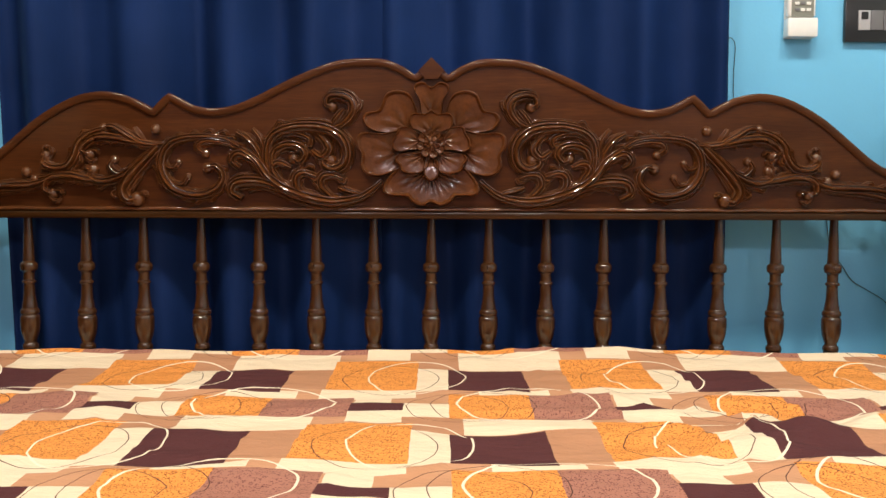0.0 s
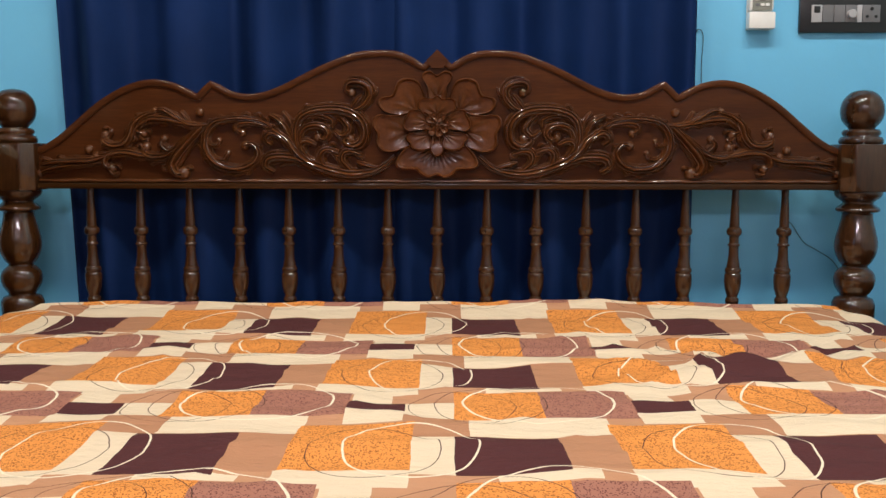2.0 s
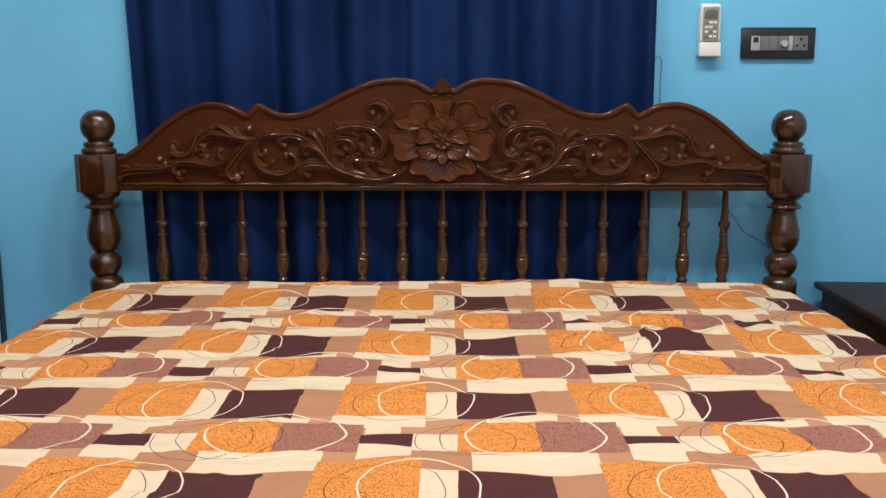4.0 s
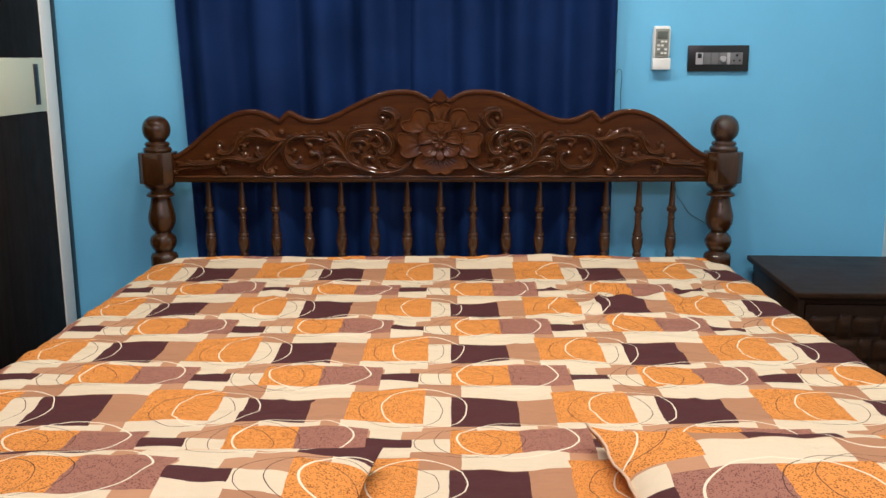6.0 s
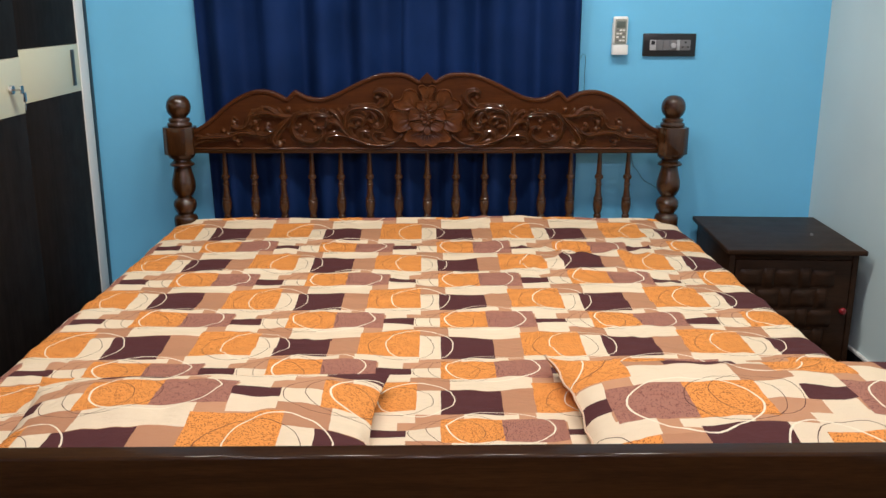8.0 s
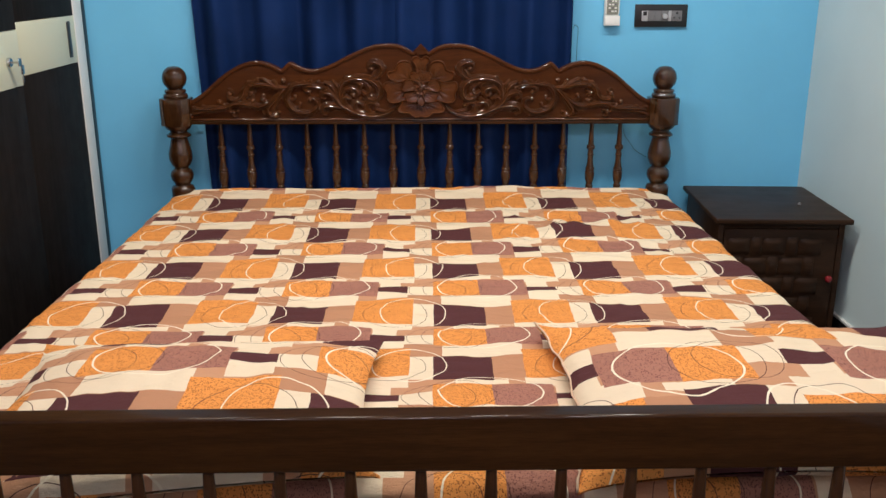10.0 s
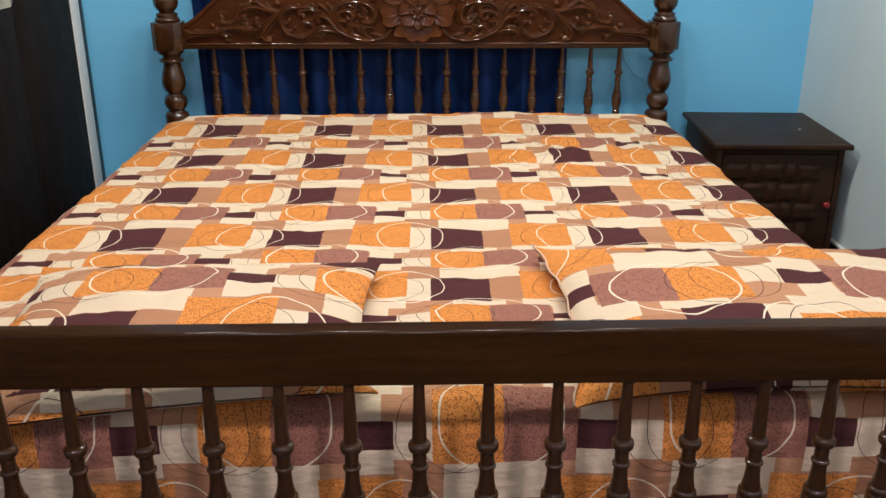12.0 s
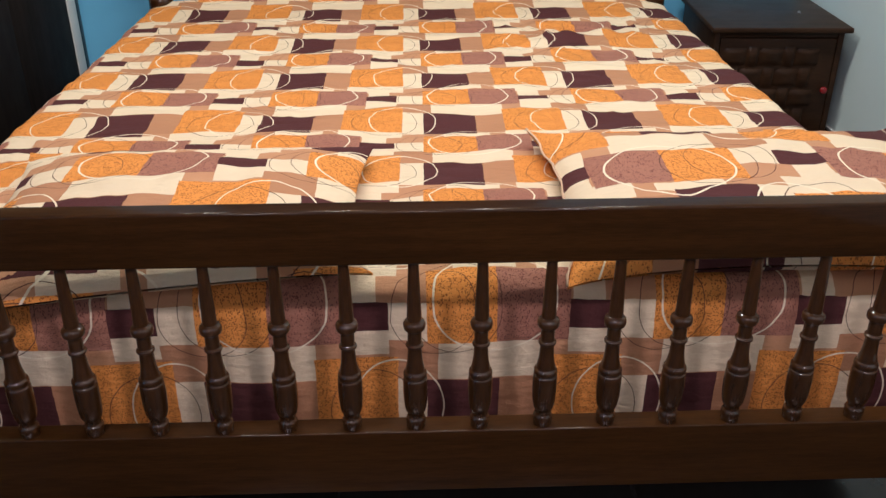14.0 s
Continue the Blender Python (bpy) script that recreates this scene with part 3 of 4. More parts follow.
def leaflets(points, r, side, step):
    """Short curled leaves that spring from a stem, as runs of points in millimetres."""
    line = smooth_profile([tuple(map(float, p)) for p in points], 8)
    gone, due, out = 0.0, step * 0.8, []
    for a, b in zip(line, line[1:]):
        gone += math.dist(a, b)
        if gone < due:
            continue
        due += step
        d = Vector((b[0] - a[0], b[1] - a[1])).normalized()
        n = Vector((-d.y, d.x)) * side
        p, long = Vector(b), r * (3.0 + 0.8 * math.sin(gone * 0.21))
        run_of = [p + n * (r * 0.6), p + d * long * 0.38 + n * long * 0.36, p + d * long * 0.80 + n * long * 0.50, p + d * long * 0.98 + n * long * 0.30, p + d * long * 0.86 + n * long * 0.16]
        if all(abs(q.x) > 158 and 824 < q.y < 985 for q in run_of):
            out.append([tuple(q) for q in run_of])
    return out


for some, side in ((SCROLLS_INNER, 1), (SCROLLS_MIDDLE, -1), (SCROLLS_OUTER, 1)):
    for r, curl, points in some:
        if r < 6 or len(points) < 5:
            continue
        for k, leaf_run in enumerate(leaflets(points, r, side, 24.0) + leaflets(points, r, -side, 33.0)):
            me = mesh_of("carved_leaf", scroll(leaf_run, 3.6, 0), M_CARVE)
            for sign in (1, -1):
                ob = new("carved_leaf", me)
                ob.parent, ob.scale = panel, (sign, 1, 1)
for x, z in BERRIES:
    bm = bmesh.new()
    bmesh.ops.create_uvsphere(bm, u_segments=14, v_segments=8, radius=0.010)
    me = mesh_of("carved_berry", bm, M_CARVE)
    for sign in (1, -1):
        ob = new("carved_berry", me)
        ob.parent, ob.location = panel, (sign * x / 1000, PANEL_Y - 0.001, z / 1000)

FLOWER = (0.0, 0.9445)


def petal(outline, base, lift, rise, grooves, roll):
    """A dished petal over a lobed outline (millimetres from the flower's heart), with a thin rolled rim and fine grooves at its root."""
    loop = list(outline)
    n = len(loop)
    line = []
    for i in range(n):
        for q in range(5):
            line.append(spline(loop[i - 1], loop[i], loop[(i + 1) % n], loop[(i + 2) % n], q / 5))
    far = max(math.dist(p, base) for p in line)
    bm = bmesh.new()
    steps = ((0.0, 0), (0.12, 0), (0.25, 0), (0.4, 0), (0.55, 0), (0.7, 0), (0.82, 0), (0.89, 0), (0.925, 0.6), (0.955, 1.0), (0.985, 0.6), (1.0, -0.4), (1.01, -9))
    rings = []
    for t, bulge in steps:
        ring = []
        for x, z in line:
            px, pz = base[0] + (x - base[0]) * t, base[1] + (z - base[1]) * t
            out = math.dist((px, pz), base) / far
            angle = math.atan2(z - base[1], x - base[0])
            deep = lift + rise * (1 - (1 - min(1, out)) ** 2.2) - 0.0008 * math.sin(math.pi * min(1, t)) + 0.0012 * math.cos(grooves * angle) * math.sin(math.pi * min(1, t * 1.5)) ** 2
            deep = 0.0 if bulge < -1 else deep + roll * bulge
            ring.append(bm.verts.new((FLOWER[0] + px / 1000, PANEL_Y + 0.0004 - deep, FLOWER[1] + pz / 1000)))
        rings.append(ring)
    m = len(line)
    for a, b in zip(rings, rings[1:]):
        for k in range(m):
            bm.faces.new((a[k], a[(k + 1) % m], b[(k + 1) % m], b[k]))
    bmesh.ops.remove_doubles(bm, verts=rings[0], dist=1e-6)
    bmesh.ops.recalc_face_normals(bm, faces=bm.faces)
    if sum(f.normal.y * f.calc_area() for f in bm.faces) > 0:
        bmesh.ops.reverse_faces(bm, faces=bm.faces)
    return bm


def mirrored(points):
    return [(-x, z) for x, z in points[::-1]]


UPPER = [(-25, 42), (-31, 74), (-43, 95), (-66, 101), (-85, 94), (-93, 76), (-101, 63), (-123, 58), (-129, 44), (-114, 27), (-76, 20), (-48, 22)]
SIDE = [(-52, 25), (-92, 20), (-124, 22), (-138, 15), (-140, -3), (-131, -21), (-132, -42), (-120, -57), (-98, -60), (-74, -53), (-58, -44), (-52, -20)]
TOP = [(-17, 56), (-22, 82), (-32, 99), (-31, 111), (-16, 116), (0, 107), (16, 116), (31, 111), (32, 99), (22, 82), (17, 56)]
LOWER_HALF = [(-60, -44), (-80, -62), (-91, -83), (-83, -95), (-62, -97), (-46, -98), (-35, -109), (-17, -116), (0, -109)]
LOWER = LOWER_HALF + mirrored(LOWER_HALF)[1:] + [(30, -42), (-30, -42)]
INNER_TOP = [(-22, 18), (-38, 32), (-41, 46), (-36, 56), (-22, 57), (-11, 56), (0, 63), (11, 56), (22, 57), (36, 56), (41, 46), (38, 32), (22, 18)]
INNER_SIDE = [(-16, 20), (-42, 31), (-60, 31), (-64, 21), (-72, 7), (-73, -8), (-60, -15), (-42, -12), (-18, -8)]
INNER_LOW = [(-12, -12), (-38, -16), (-60, -19), (-68, -29), (-60, -40), (-55, -51), (-36, -56), (-14, -51), (-4, -34)]
TONGUE = [(-8, -22), (-14, -44), (-12, -61), (0, -69), (12, -61), (14, -44), (8, -22)]
for outline, base, lift, rise, grooves in ((UPPER, (-47, 31), 0.0040, 0.0070, 9), (mirrored(UPPER), (47, 31), 0.0040, 0.0070, 9), (TOP, (0, 60), 0.0050, 0.0080, 6), (SIDE, (-62, -14), 0.0070, 0.0110, 9),
                                           (mirrored(SIDE), (62, -14), 0.0070, 0.0110, 9), (LOWER, (0, -47), 0.0080, 0.0120, 26)):
    part("petal", petal(outline, base, lift, rise, grooves, 0.0042), M_PETAL, panel)
for outline, base, lift, grooves in ((INNER_TOP, (0, 22), 0.0130, 8), (INNER_SIDE, (-22, 5), 0.0150, 10), (mirrored(INNER_SIDE), (22, 5), 0.0150, 10), (INNER_LOW, (-15, -21), 0.0170, 16),
                                     (mirrored(INNER_LOW), (15, -21), 0.0170, 16), (TONGUE, (0, -26), 0.0190, 4)):
    part("inner_petal", petal(outline, base, lift + 0.004, 0.0095, grooves, 0.0036), M_PETAL, panel)
for k in range(8):
    a = 2 * math.pi * k / 8 + 0.2
    leaf = [(r * math.cos(a + w), r * math.sin(a + w)) for r, w in ((7, -0.5), (17, -0.42), (25, -0.28), (27, 0.0), (25, 0.28), (17, 0.42), (7, 0.5))]
    part("rosette_leaf", petal(leaf, (16 * math.cos(a), 16 * math.sin(a)), 0.0275 + 0.001 * (k % 2), 0.0045, 3, 0.0020), M_PETAL, panel)
bm = bmesh.new()
bmesh.ops.create_uvsphere(bm, u_segments=20, v_segments=10, radius=0.007, matrix=Matrix.LocRotScale((0, PANEL_Y - 0.026, FLOWER[1]), None, (1, 0.9, 1)))
part("rosette", bm, M_CARVE, panel)


def spindle_profile(top, ring, bead, collar, cup, base, low, k):
    """A turned spindle, from its thin top to its foot, with k times the plain thickness."""
    p = [(0.0078, top), (0.0080, top - 0.02), (0.0108, ring + 0.016), (0.0110, ring + 0.010), (0.0152, ring + 0.006), (0.0165, ring), (0.0152, ring - 0.007),
         (0.0108, ring - 0.011), (0.0104, bead + 0.008), (0.0106, bead + 0.004), (0.0130, bead + 0.002), (0.0130, bead - 0.002), (0.0106, bead - 0.004), (0.0114, (bead + collar) / 2),
         (0.0140, collar + 0.010), (0.0146, collar + 0.005), (0.0172, collar + 0.002), (0.0178, collar - 0.004), (0.0162, collar - 0.007), (0.0164, collar - 0.009), (0.0182, collar - 0.013),
         (0.0184, (collar + cup) / 2), (0.0166, cup + 0.014), (0.0130, cup + 0.002), (0.0118, cup - 0.002), (0.0122, base + 0.010), (0.0145, base + 0.007), (0.0150, base), (0.0138, base - 0.008), (0.0138, low)]
    return smooth_profile([(r * k, z) for r, z in p], 4)


head_spindle = mesh_of("spindle", lathe(spindle_profile(PANEL_Z0 + 0.004, 0.711, 0.681, 0.626, 0.568, 0.553, 0.40, 1.0), seg=18), M_WOOD_Z)
foot_spindle = mesh_of("spindle", lathe(spindle_profile(0.648, 0.526, 0.488, 0.434, 0.352, 0.336, 0.322, 1.10), seg=20), M_WOOD_Z)
for i in range(-7, 8):
    for me, y, pitch in ((head_spindle, 0.004, PITCH), (foot_spindle, FOOT, 0.1072)):
        ob = new("spindle", me)
        ob.parent, ob.location = bed, (i * pitch, y, 0)

part("head_rail", box(-0.885, 0.885, -0.02, 0.025, 0.25, 0.41, 0.004), M_WOOD_X, bed)
part("foot_top_rail", box(-0.99, 0.99, FOOT - 0.020, FOOT + 0.016, 0.644, 0.735, 0.005, 3), M_WOOD_X, bed)
part("foot_bottom_rail", box(-0.895, 0.895, FOOT - 0.018, FOOT + 0.024, 0.195, 0.324, 0.003, 3), M_WOOD_X, bed)
for x in (-HALF - 0.02, HALF + 0.02):
    part("foot_post", box(x - 0.05, x + 0.05, FOOT - 0.045, FOOT + 0.045, 0.0, 0.641, 0.008), M_WOOD_Z, bed)
    part("side_rail", box(x - 0.022, x + 0.022, FOOT + 0.046, -0.051, 0.14, 0.27, 0.004), M_WOOD_X, bed)
for k in range(8):
    y = -0.15 - k * 0.265
    part("slat", box(-0.925, 0.925, y - 0.05, y + 0.05, 0.165, 0.195, 0.002), M_WOOD_X, bed)

# ---- mattress and bed sheet ----
solid("mattress", box(-0.920, 0.920, -2.060, -0.045, 0.196, 0.480, 0.045, 4), M_IVORY, "thick white mattress hidden under the printed sheet", "mattress")

SHEET_HALF, SHEET_FOOT, RND = 0.990, 2.095, 0.055


def fold_over(s, half, r):
    """Along a cloth that bends down over an edge: how far out, and how far down."""
    if s <= half - r:
        return s, 0.0
    t = s - (half - r)
    if t < r * math.pi / 2:
        return half - r + r * math.sin(t / r), r * (1 - math.cos(t / r))
    return half + 0.004 * math.sin(9 * t), r + t - r * math.pi / 2


def sheet_top(y):
    """The height of the made bed along its length (y from the headboard to the foot)."""
    pts = ((0.0, 0.553), (0.05, 0.541), (0.12, 0.532), (0.45, 0.521), (0.85, 0.520), (1.25, 0.522), (1.60, 0.515), (2.13, 0.505))
    for (a, za), (b, zb) in zip(pts, pts[1:]):
        if y <= b:
            s = max(0.0, (y - a) / (b - a))
            return za + (zb - za) * s * s * (3 - 2 * s)
    return pts[-1][1]


def bump_at(x, y, cx, cy, rx, ry, turn):
    c, s = math.cos(turn), math.sin(turn)
    dx, dy = x - cx, y - cy
    a, b = (c * dx + s * dy) / rx, (-s * dx + c * dy) / ry
    return math.exp(-a * a - b * b)


def sheet_point(i, j):
    a = -1.20 + 2.40 * j / 299
    b = 0.012 + 2.44 * i / 299
    ox, dx = fold_over(abs(a), SHEET_HALF, RND)
    oy, dy = fold_over(b, SHEET_FOOT, 0.04)
    x, y = math.copysign(ox, a), oy
    z = sheet_top(min(y, 2.12)) - dx - dy
    z -= 0.024 * max(0.0, (abs(x) - 0.80) / 0.19) ** 2 * max(0.0, 1 - y / 0.25)
    edge = min(1.0, max(0.0, (abs(a) - 0.70) / 0.28))
    x += math.copysign(0.030 * edge * edge * (3 - 2 * edge) * min(1.0, b / 1.7) ** 1.3, a)
    flat = max(0.0, 1 - (dx + dy) / 0.05)
    w = 0.0072 * noise.noise(Vector((x * 3.0, y * 7.0, 1))) + 0.0064 * noise.noise(Vector((x * 8, y * 19, 4)))
    z += flat * w * min(1.0, 0.25 + y / 0.45)
    z += flat * (0.017 * bump_at(x, y, 0.52, 0.50, 0.10, 0.035, 0.35) + 0.014 * bump_at(x, y, 0.64, 0.44, 0.05, 0.02, -0.5) + 0.010 * bump_at(x, y, 0.42, 0.60, 0.14, 0.02, 0.1))
    z += flat * 0.010 * bump_at(x, y, 0.30, 0.03, 0.18, 0.04, 0.0) + flat * 0.006 * bump_at(x, y, -0.5, 0.62, 0.22, 0.02, -0.1)
    # short sharp creases round the pulled-up spot and along the head end
    near = math.exp(-((x - 0.52) / 0.26) ** 2 - ((y - 0.50) / 0.22) ** 2) + 0.30
    ridge = 1 - abs(noise.noise(Vector((x * 6.5 + 2.0 * noise.noise(Vector((x * 3, y * 3, 2))), y * 12, 7.3))))
    z += flat * 0.011 * near * max(0.0, ridge - 0.72) / 0.28
    pull = min(1.0, max(0.0, (b - 1.15) / 0.8))
    foot_pull = pull * pull * (3 - 2 * pull)
    out = 0.006 * noise.noise(Vector((a * 5, b * 5, 9))) * min(1, (dx + dy) / 0.05)
    if dy > 0.02:
        y += out + 0.004 * math.sin(a * 19)
    if dx > 0.02:
        x += math.copysign(out, a)
    slack = 0.032 * min(1.0, dy / 0.06)
    return (x, -y, max(z, 0.20)), (a - 0.032 + 0.010 * foot_pull, b - 0.108 + 0.135 * foot_pull - slack)


sheet = new("bed_sheet", grid_mesh("bed_sheet", 300, 300, sheet_point, M_PRINT))
tagged(sheet, "cream, orange and brown block-printed cotton sheet over the mattress", "bed sheet")


def pillow(name, wide, deep, high, uv, m, label, flip=1, tight=0.85, ears=0.12, skew=0.0, across=1.0):
    """A stuffed pillow with pinched corners; its open end has a hem."""
    n = 60
    verts, uvs, faces = [], [], []
    for side in (1, -1):
        for i in range(n + 1):
            for j in range(n + 1):
                u, v = 2 * j / n - 1, 2 * i / n - 1
                pinch = 1 - ears * (1 - u * u) ** 0.7 * v * v
                pinch2 = 1 - 0.10 * (1 - v * v) * u * u
                x, y = u * wide / 2 * pinch2, v * deep / 2 * pinch
                h = ((1 - abs(u) ** 3.0) * (1 - abs(v) ** (6.5 if v < 0 and side > 0 else 2.3))) ** (0.62 if v > 0 or side < 0 else 0.50)
                front = max(0.0, -v) ** 2
                z = high / 2 * h * (1.15 if side > 0 else 0.85)
                z += (0.010 * noise.noise(Vector((x * 9, y * 9, 3 * side + wide))) + 0.006 * noise.noise(Vector((x * 22, y * 14, side)))) * h
                z = max(z, 0.0015)
                verts.append((x, y + skew * u * front, side * z + 0.4 * skew * u * front))
                drop = max(0.0, high / 2 * 1.15 * (1 - abs(u) ** 3.0) ** 0.5 - z) * 0.4 if side > 0 and v < -0.6 else 0.0
                tuck = 0.055 * min(1.0, max(0.0, (-v - 0.72) / 0.2)) if flip > 0 else -0.035 * min(1.0, max(0.0, (-v - 0.30) / 0.4))
                uvs.append((flip * tight * across * x + uv[0], -flip * tight * (y - drop) + uv[1] - tuck))
    k = (n + 1) ** 2
    for side in (0, 1):
        for i in range(n):
            for j in range(n):
                q = [side * k + i * (n + 1) + j, side * k + i * (n + 1) + j + 1, side * k + (i + 1) * (n + 1) + j + 1, side * k + (i + 1) * (n + 1) + j]
                faces.append(q if side == 0 else q[::-1])
    me = bpy.data.meshes.new(name)
    me.from_pydata(verts, [], faces)
    layer = me.uv_layers.new(name="cloth")
    index = np.empty(len(me.loops), dtype=np.int32)
    me.loops.foreach_get("vertex_index", index)
    layer.data.foreach_set("uv", np.array(uvs, dtype=np.float32)[index].ravel())
    bm = bmesh.new()
    bm.from_mesh(me)
    bmesh.ops.remove_doubles(bm, verts=bm.verts, dist=0.0005)
    for f in bm.faces:
        f.smooth = True
    bm.to_mesh(me)
    bm.free()
    me.materials.append(M_PRINT)
    ob = new(name, me)
    ob.matrix_world = m
    return tagged(ob, label, "pillow", "pillows at the foot end")


left_pillow = pillow("pillow", 0.76, 0.62, 0.100, (0.199, 0.350), pose(-0.455, -1.865, 0.546, 2.0, 0, 1.5), "flat pillow in matching orange and brown printed cotton", 1, 0.86, 0.10, 0.035)
right_pillow = pillow("pillow", 0.86, 0.70, 0.115, (-0.032, 0.223), pose(0.695, -1.815, 0.543, 2.0, 0, -1), "plump pillow in matching printed cotton with an open hem", -1, 0.757, 0.20, 0.0, 1.136)


def hem(owner, wide, deep, ears):
    """The thick stitched hem along the pillow's open end."""
    line = []
    for i in range(25):
        v = 2 * i / 24 - 1
        line.append((-wide / 2 * (1 - 0.10 * (1 - v * v)) - 0.003 * math.sin(i * 1.7), v * deep / 2 * 0.99, 0.004 + 0.005 * math.sin(i * 0.9)))
    part("hem", tube(line, 0.0026, 8), M_HEM, owner, "cream stitched hem")


hem(right_pillow, 0.86, 0.70, 0.20)

# ---- nightstand ----
stand = thing("nightstand", "dark-stained wooden nightstand with woven-look door beside the bed", "nightstand", m=pose(1.284, -0.186, 0, 0, 0, -3.0))
NW, ND = 0.222, 0.235
part("top", box(-0.238, 0.240, -0.262, 0.262, 0.518, 0.536, 0.005, 3), M_STAND, stand)
part("side", box(-NW, -NW + 0.02, -ND, ND, 0.03, 0.517, 0.002), M_STAND, stand)
part("side", box(NW - 0.02, NW, -ND, ND, 0.03, 0.517, 0.002), M_STAND, stand)
part("back", box(-NW + 0.021, NW - 0.021, ND - 0.015, ND, 0.03, 0.517, 0.002), M_STAND, stand)
part("apron", box(-NW + 0.021, NW - 0.021, -ND + 0.002, -ND + 0.02, 0.497, 0.517, 0.002), M_STAND, stand)
part("plinth", box(-NW + 0.021, NW - 0.021, -ND + 0.006, ND - 0.016, 0.03, 0.075, 0.002), M_STAND, stand)
for x in (-NW + 0.03, NW - 0.03):
    for y in (-ND + 0.03, ND - 0.03):
        part("foot", box(x - 0.022, x + 0.022, y - 0.022, y + 0.022, 0.0, 0.0295, 0.003), M_STAND, stand)
door = part("door", box(-NW + 0.023, NW - 0.023, -ND - 0.002, -ND + 0.016, 0.078, 0.494, 0.003), M_STAND, stand)
CW, CH = 0.0630, 0.074
for r in range(5):
    for c in range(5):
        bx, bz = -NW + 0.044 + CW * (c + 0.5), 0.097 + CH * (r + 0.5)
        flatwise = (r + c) % 2 == 0
        w, h = (0.041, 0.031) if flatwise else (0.0205, 0.0360)
        bm = bmesh.new()
        rows = []
        for i in range(7):
            for_row = []
            for j in range(7):
                u, v = j / 3 - 1, i / 3 - 1
                deep = 0.007 * ((1 - u * u) if flatwise else (1 - v * v)) + 0.002
                if i in (0, 6) or j in (0, 6):
                    deep = 0.0
                for_row.append(bm.verts.new((bx + u * w, -ND - 0.002 - deep, bz + v * h)))
            rows.append(for_row)
        for i in range(6):
            for j in range(6):
                bm.faces.new((rows[i][j], rows[i][j + 1], rows[i + 1][j + 1], rows[i + 1][j]))
        part("woven_block", bm, M_STAND, door)
bm = lathe(smooth_profile([(0.002, 0.026), (0.010, 0.024), (0.013, 0.016), (0.008, 0.008), (0.006, 0.0)], 3), seg=16)
bmesh.ops.transform(bm, matrix=pose(NW - 0.043, -ND - 0.002, 0.316, 90, 0, 0), verts=bm.verts)
part("knob", bm, M_RED, door, "small dark red knob")
stud = lathe(smooth_profile([(0.002, 0.008), (0.004, 0.007), (0.0055, 0.003), (0.006, 0.0)], 3), 1.405, -0.235, 14)
bmesh.ops.translate(stud, verts=stud.verts, vec=(0, 0, 0.5365))
solid("bead", stud, M_GREY, "tiny dull grey bead lying on the nightstand", "bead")

# ---- things on the wall ----
plate = thing("switch_plate", "black wall switch plate with grey switches and socket", "switch plate", m=pose(0.9275, WALL_Y, 1.2018))
part("frame", box(-0.1015, 0.1015, -0.012, -0.0006, -0.0425, 0.0425, 0.003), M_BLACK, plate)
for x0, x1, mat, nm in ((-0.076, -0.052, M_LIGHTGREY, "data_socket"), (-0.051, -0.026, M_GREY, "switch"), (-0.025, 0.000, M_GREY, "switch"), (0.001, 0.026, M_GREY, "fan_regulator"), (0.027, 0.039, M_LIGHTGREY, "switch"), (0.040, 0.080, M_GREY, "power_socket")):
    mod = part(nm, box(x0, x1, -0.0155, -0.0122, -0.020, 0.019, 0.0012), mat, plate)
    if nm == "data_socket":
        part("port", box(x0 + 0.005, x1 - 0.005, -0.0165, -0.0157, 0.001, 0.016, 0.0004), M_BLACK, mod, "black port")
    if nm == "fan_regulator":
        bm = lathe([(0.009, 0.010), (0.010, 0.008), (0.010, 0.0)], seg=18)
        bmesh.ops.transform(bm, matrix=pose((x0 + x1) / 2, -0.0157, -0.002, 90, 0, 0), verts=bm.verts)
        part("dial", bm, M_LIGHTGREY, mod, "round silver dial")
    if nm == "power_socket":
        for hx, hz, hr in ((0.0, 0.010, 0.0042), (-0.010, -0.007, 0.0035), (0.010, -0.007, 0.0035)):
            bm = lathe([(hr, 0.0012), (hr, 0.0)], seg=14)
            bmesh.ops.transform(bm, matrix=pose((x0 + x1) / 2 + hx, -0.0157, hz, 90, 0, 0), verts=bm.verts)
            part("hole", bm, M_BLACK, mod, "round dark hole")

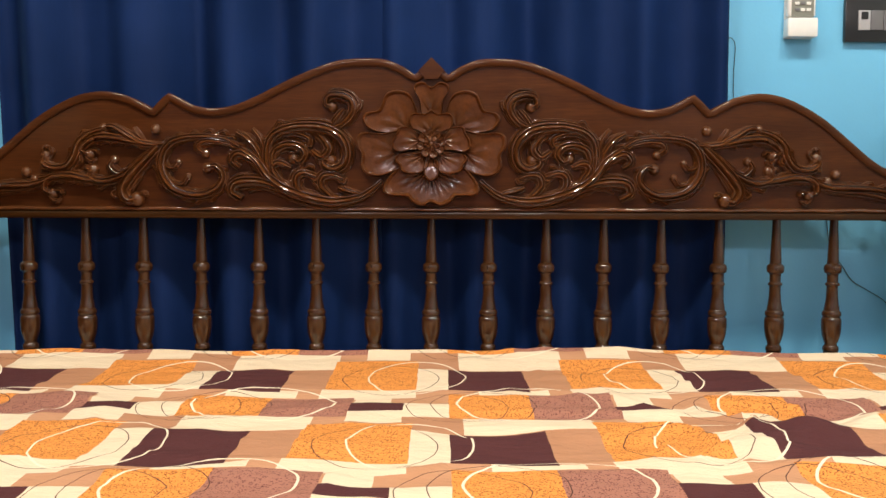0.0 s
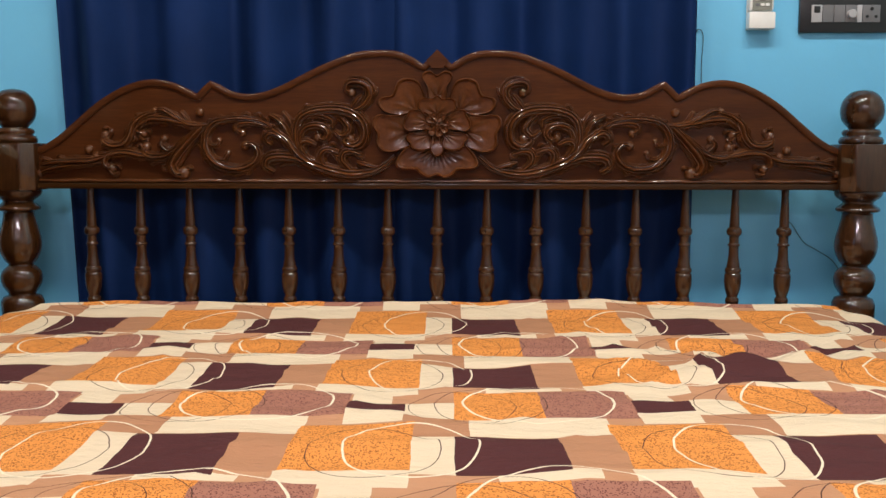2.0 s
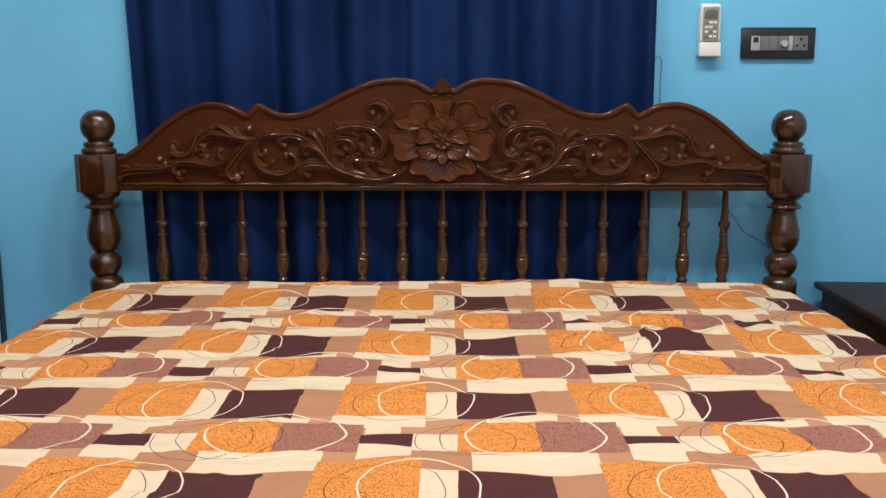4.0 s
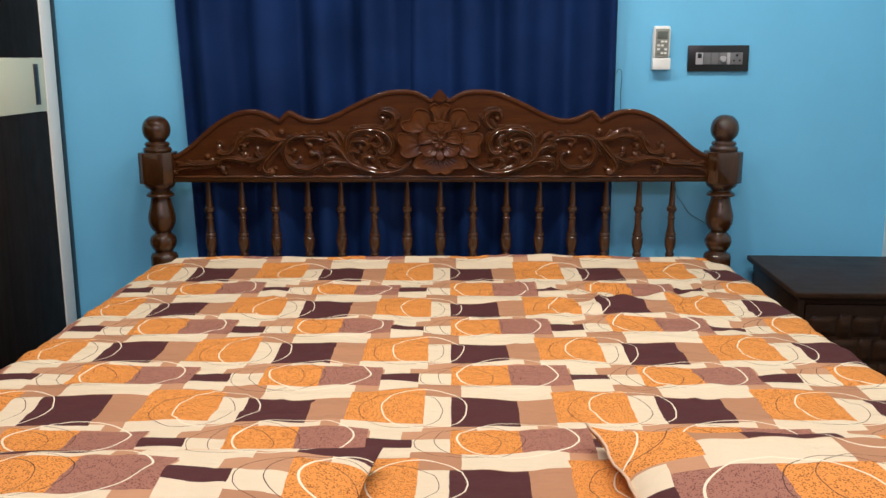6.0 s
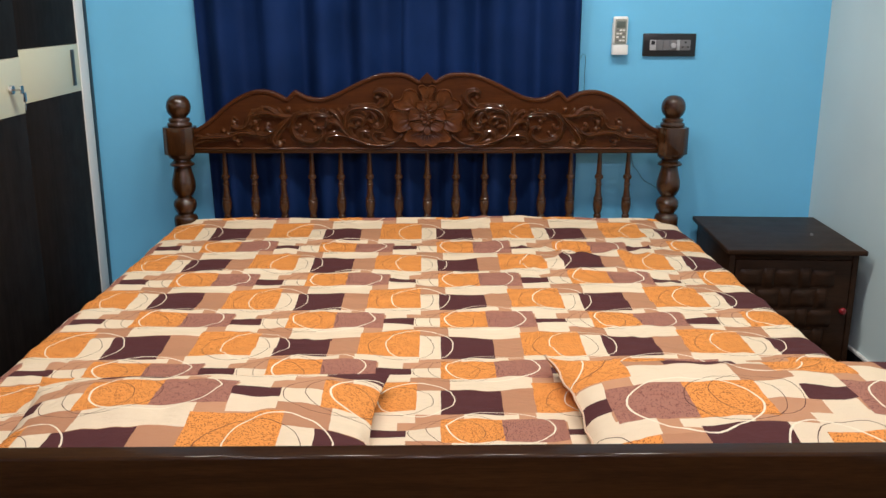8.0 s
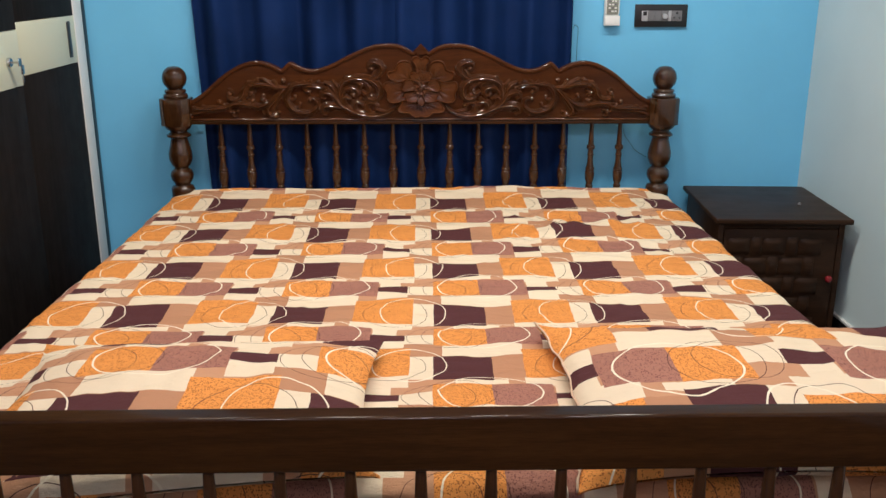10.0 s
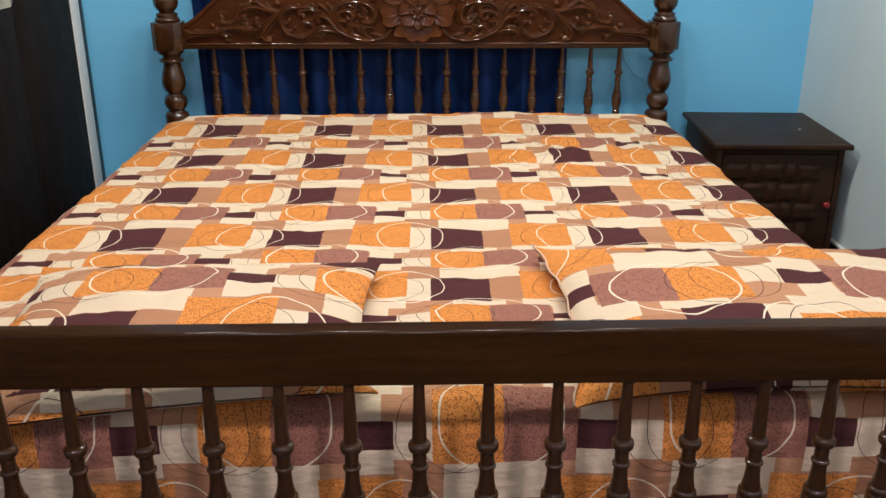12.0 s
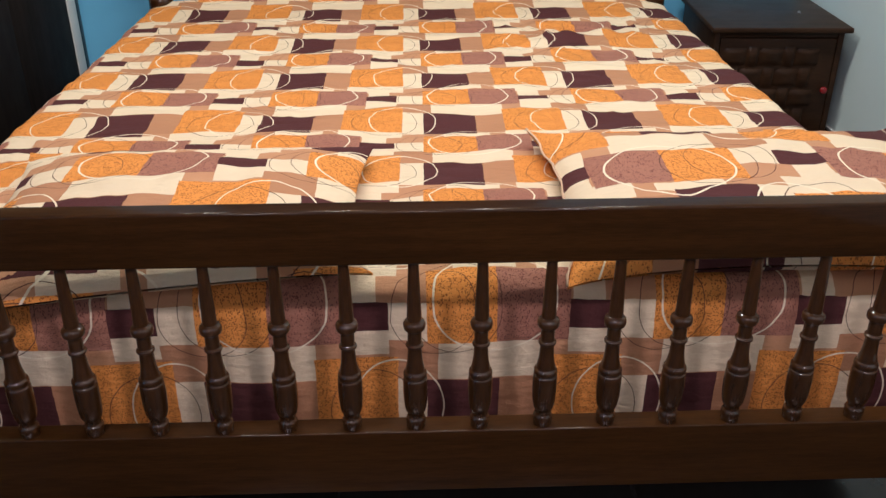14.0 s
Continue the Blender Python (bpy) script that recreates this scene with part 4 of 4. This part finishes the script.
holder = thing("remote_holder", "white plastic wall holder for an air conditioner remote", "remote holder", m=pose(0.7346, WALL_Y, 1.2353))
part("back_plate", box(-0.028, 0.028, -0.004, -0.0006, -0.070, 0.050, 0.0015), M_IVORY, holder)
part("cup", box(-0.030, 0.030, -0.032, -0.0045, -0.070, -0.032, 0.004), M_IVORY, holder)
remote = thing("remote_control", "white air conditioner remote with grey screen in its holder", "remote control", m=pose(0.7346, WALL_Y, 1.2353))
body = part("body", box(-0.0285, 0.0285, -0.026, -0.0048, -0.031, 0.072, 0.010, 4), M_IVORY, remote)
part("face", box(-0.022, 0.022, -0.0272, -0.0262, -0.029, 0.062, 0.0004), M_FACE, remote, "grey front panel")
part("screen", box(-0.017, 0.017, -0.0286, -0.0274, 0.030, 0.054, 0.0005), M_LENS, remote, "greenish grey display")
for r in range(4):
    for c in range(3):
        part("button", box(-0.016 + c * 0.0115, -0.007 + c * 0.0115, -0.0290, -0.0274, 0.018 - r * 0.0125, 0.024 - r * 0.0125, 0.0008), M_IVORY if (r + c) % 3 else M_GREY, remote)


def cable(points, label):
    line = [tuple(p) for p in smooth_profile(points, 6)]
    solid("cable", tube(line, 0.0008), M_CABLE, label, "cable")


WY = WALL_Y - 0.004
cable([(0.5877, WY - 0.004, 1.1476), (0.5975, WY, 1.1673), (0.6093, WY, 1.1525), (0.6074, WY, 1.0934), (0.6084, WY, 1.0243), (0.6034, WY, 0.9553), (0.6015, WY, 0.8074)], "thin dark cable running down the blue wall beside the curtain")
cable([(0.7888, WY, 0.906), (0.8006, WY, 0.8271), (0.8085, WY, 0.7631), (0.8174, WY, 0.7335), (0.8342, WY, 0.7137), (0.8598, WY, 0.6773), (0.8923, WY, 0.6575), (0.9367, WY, 0.625), (0.9761, WY, 0.5412), (1.0057, WY, 0.4525), (1.0057, WY, 0.3144)], "thin dark cable sagging across the wall behind the spindles")

# ---- floor tiles, last ----
tile = mesh_of("tile", box(-0.298, 0.298, -0.298, 0.298, -0.0035, 0.0, 0.001, 1), M_TILE)
floor_ob = bpy.data.objects["floor"]
for i in range(6):
    for j in range(8):
        ob = new("tile", tile)
        ob.parent, ob.location = floor_ob, (WALL_L + 0.305 + i * 0.602 - 0.02, WALL_Y - 0.302 - j * 0.602, 0)
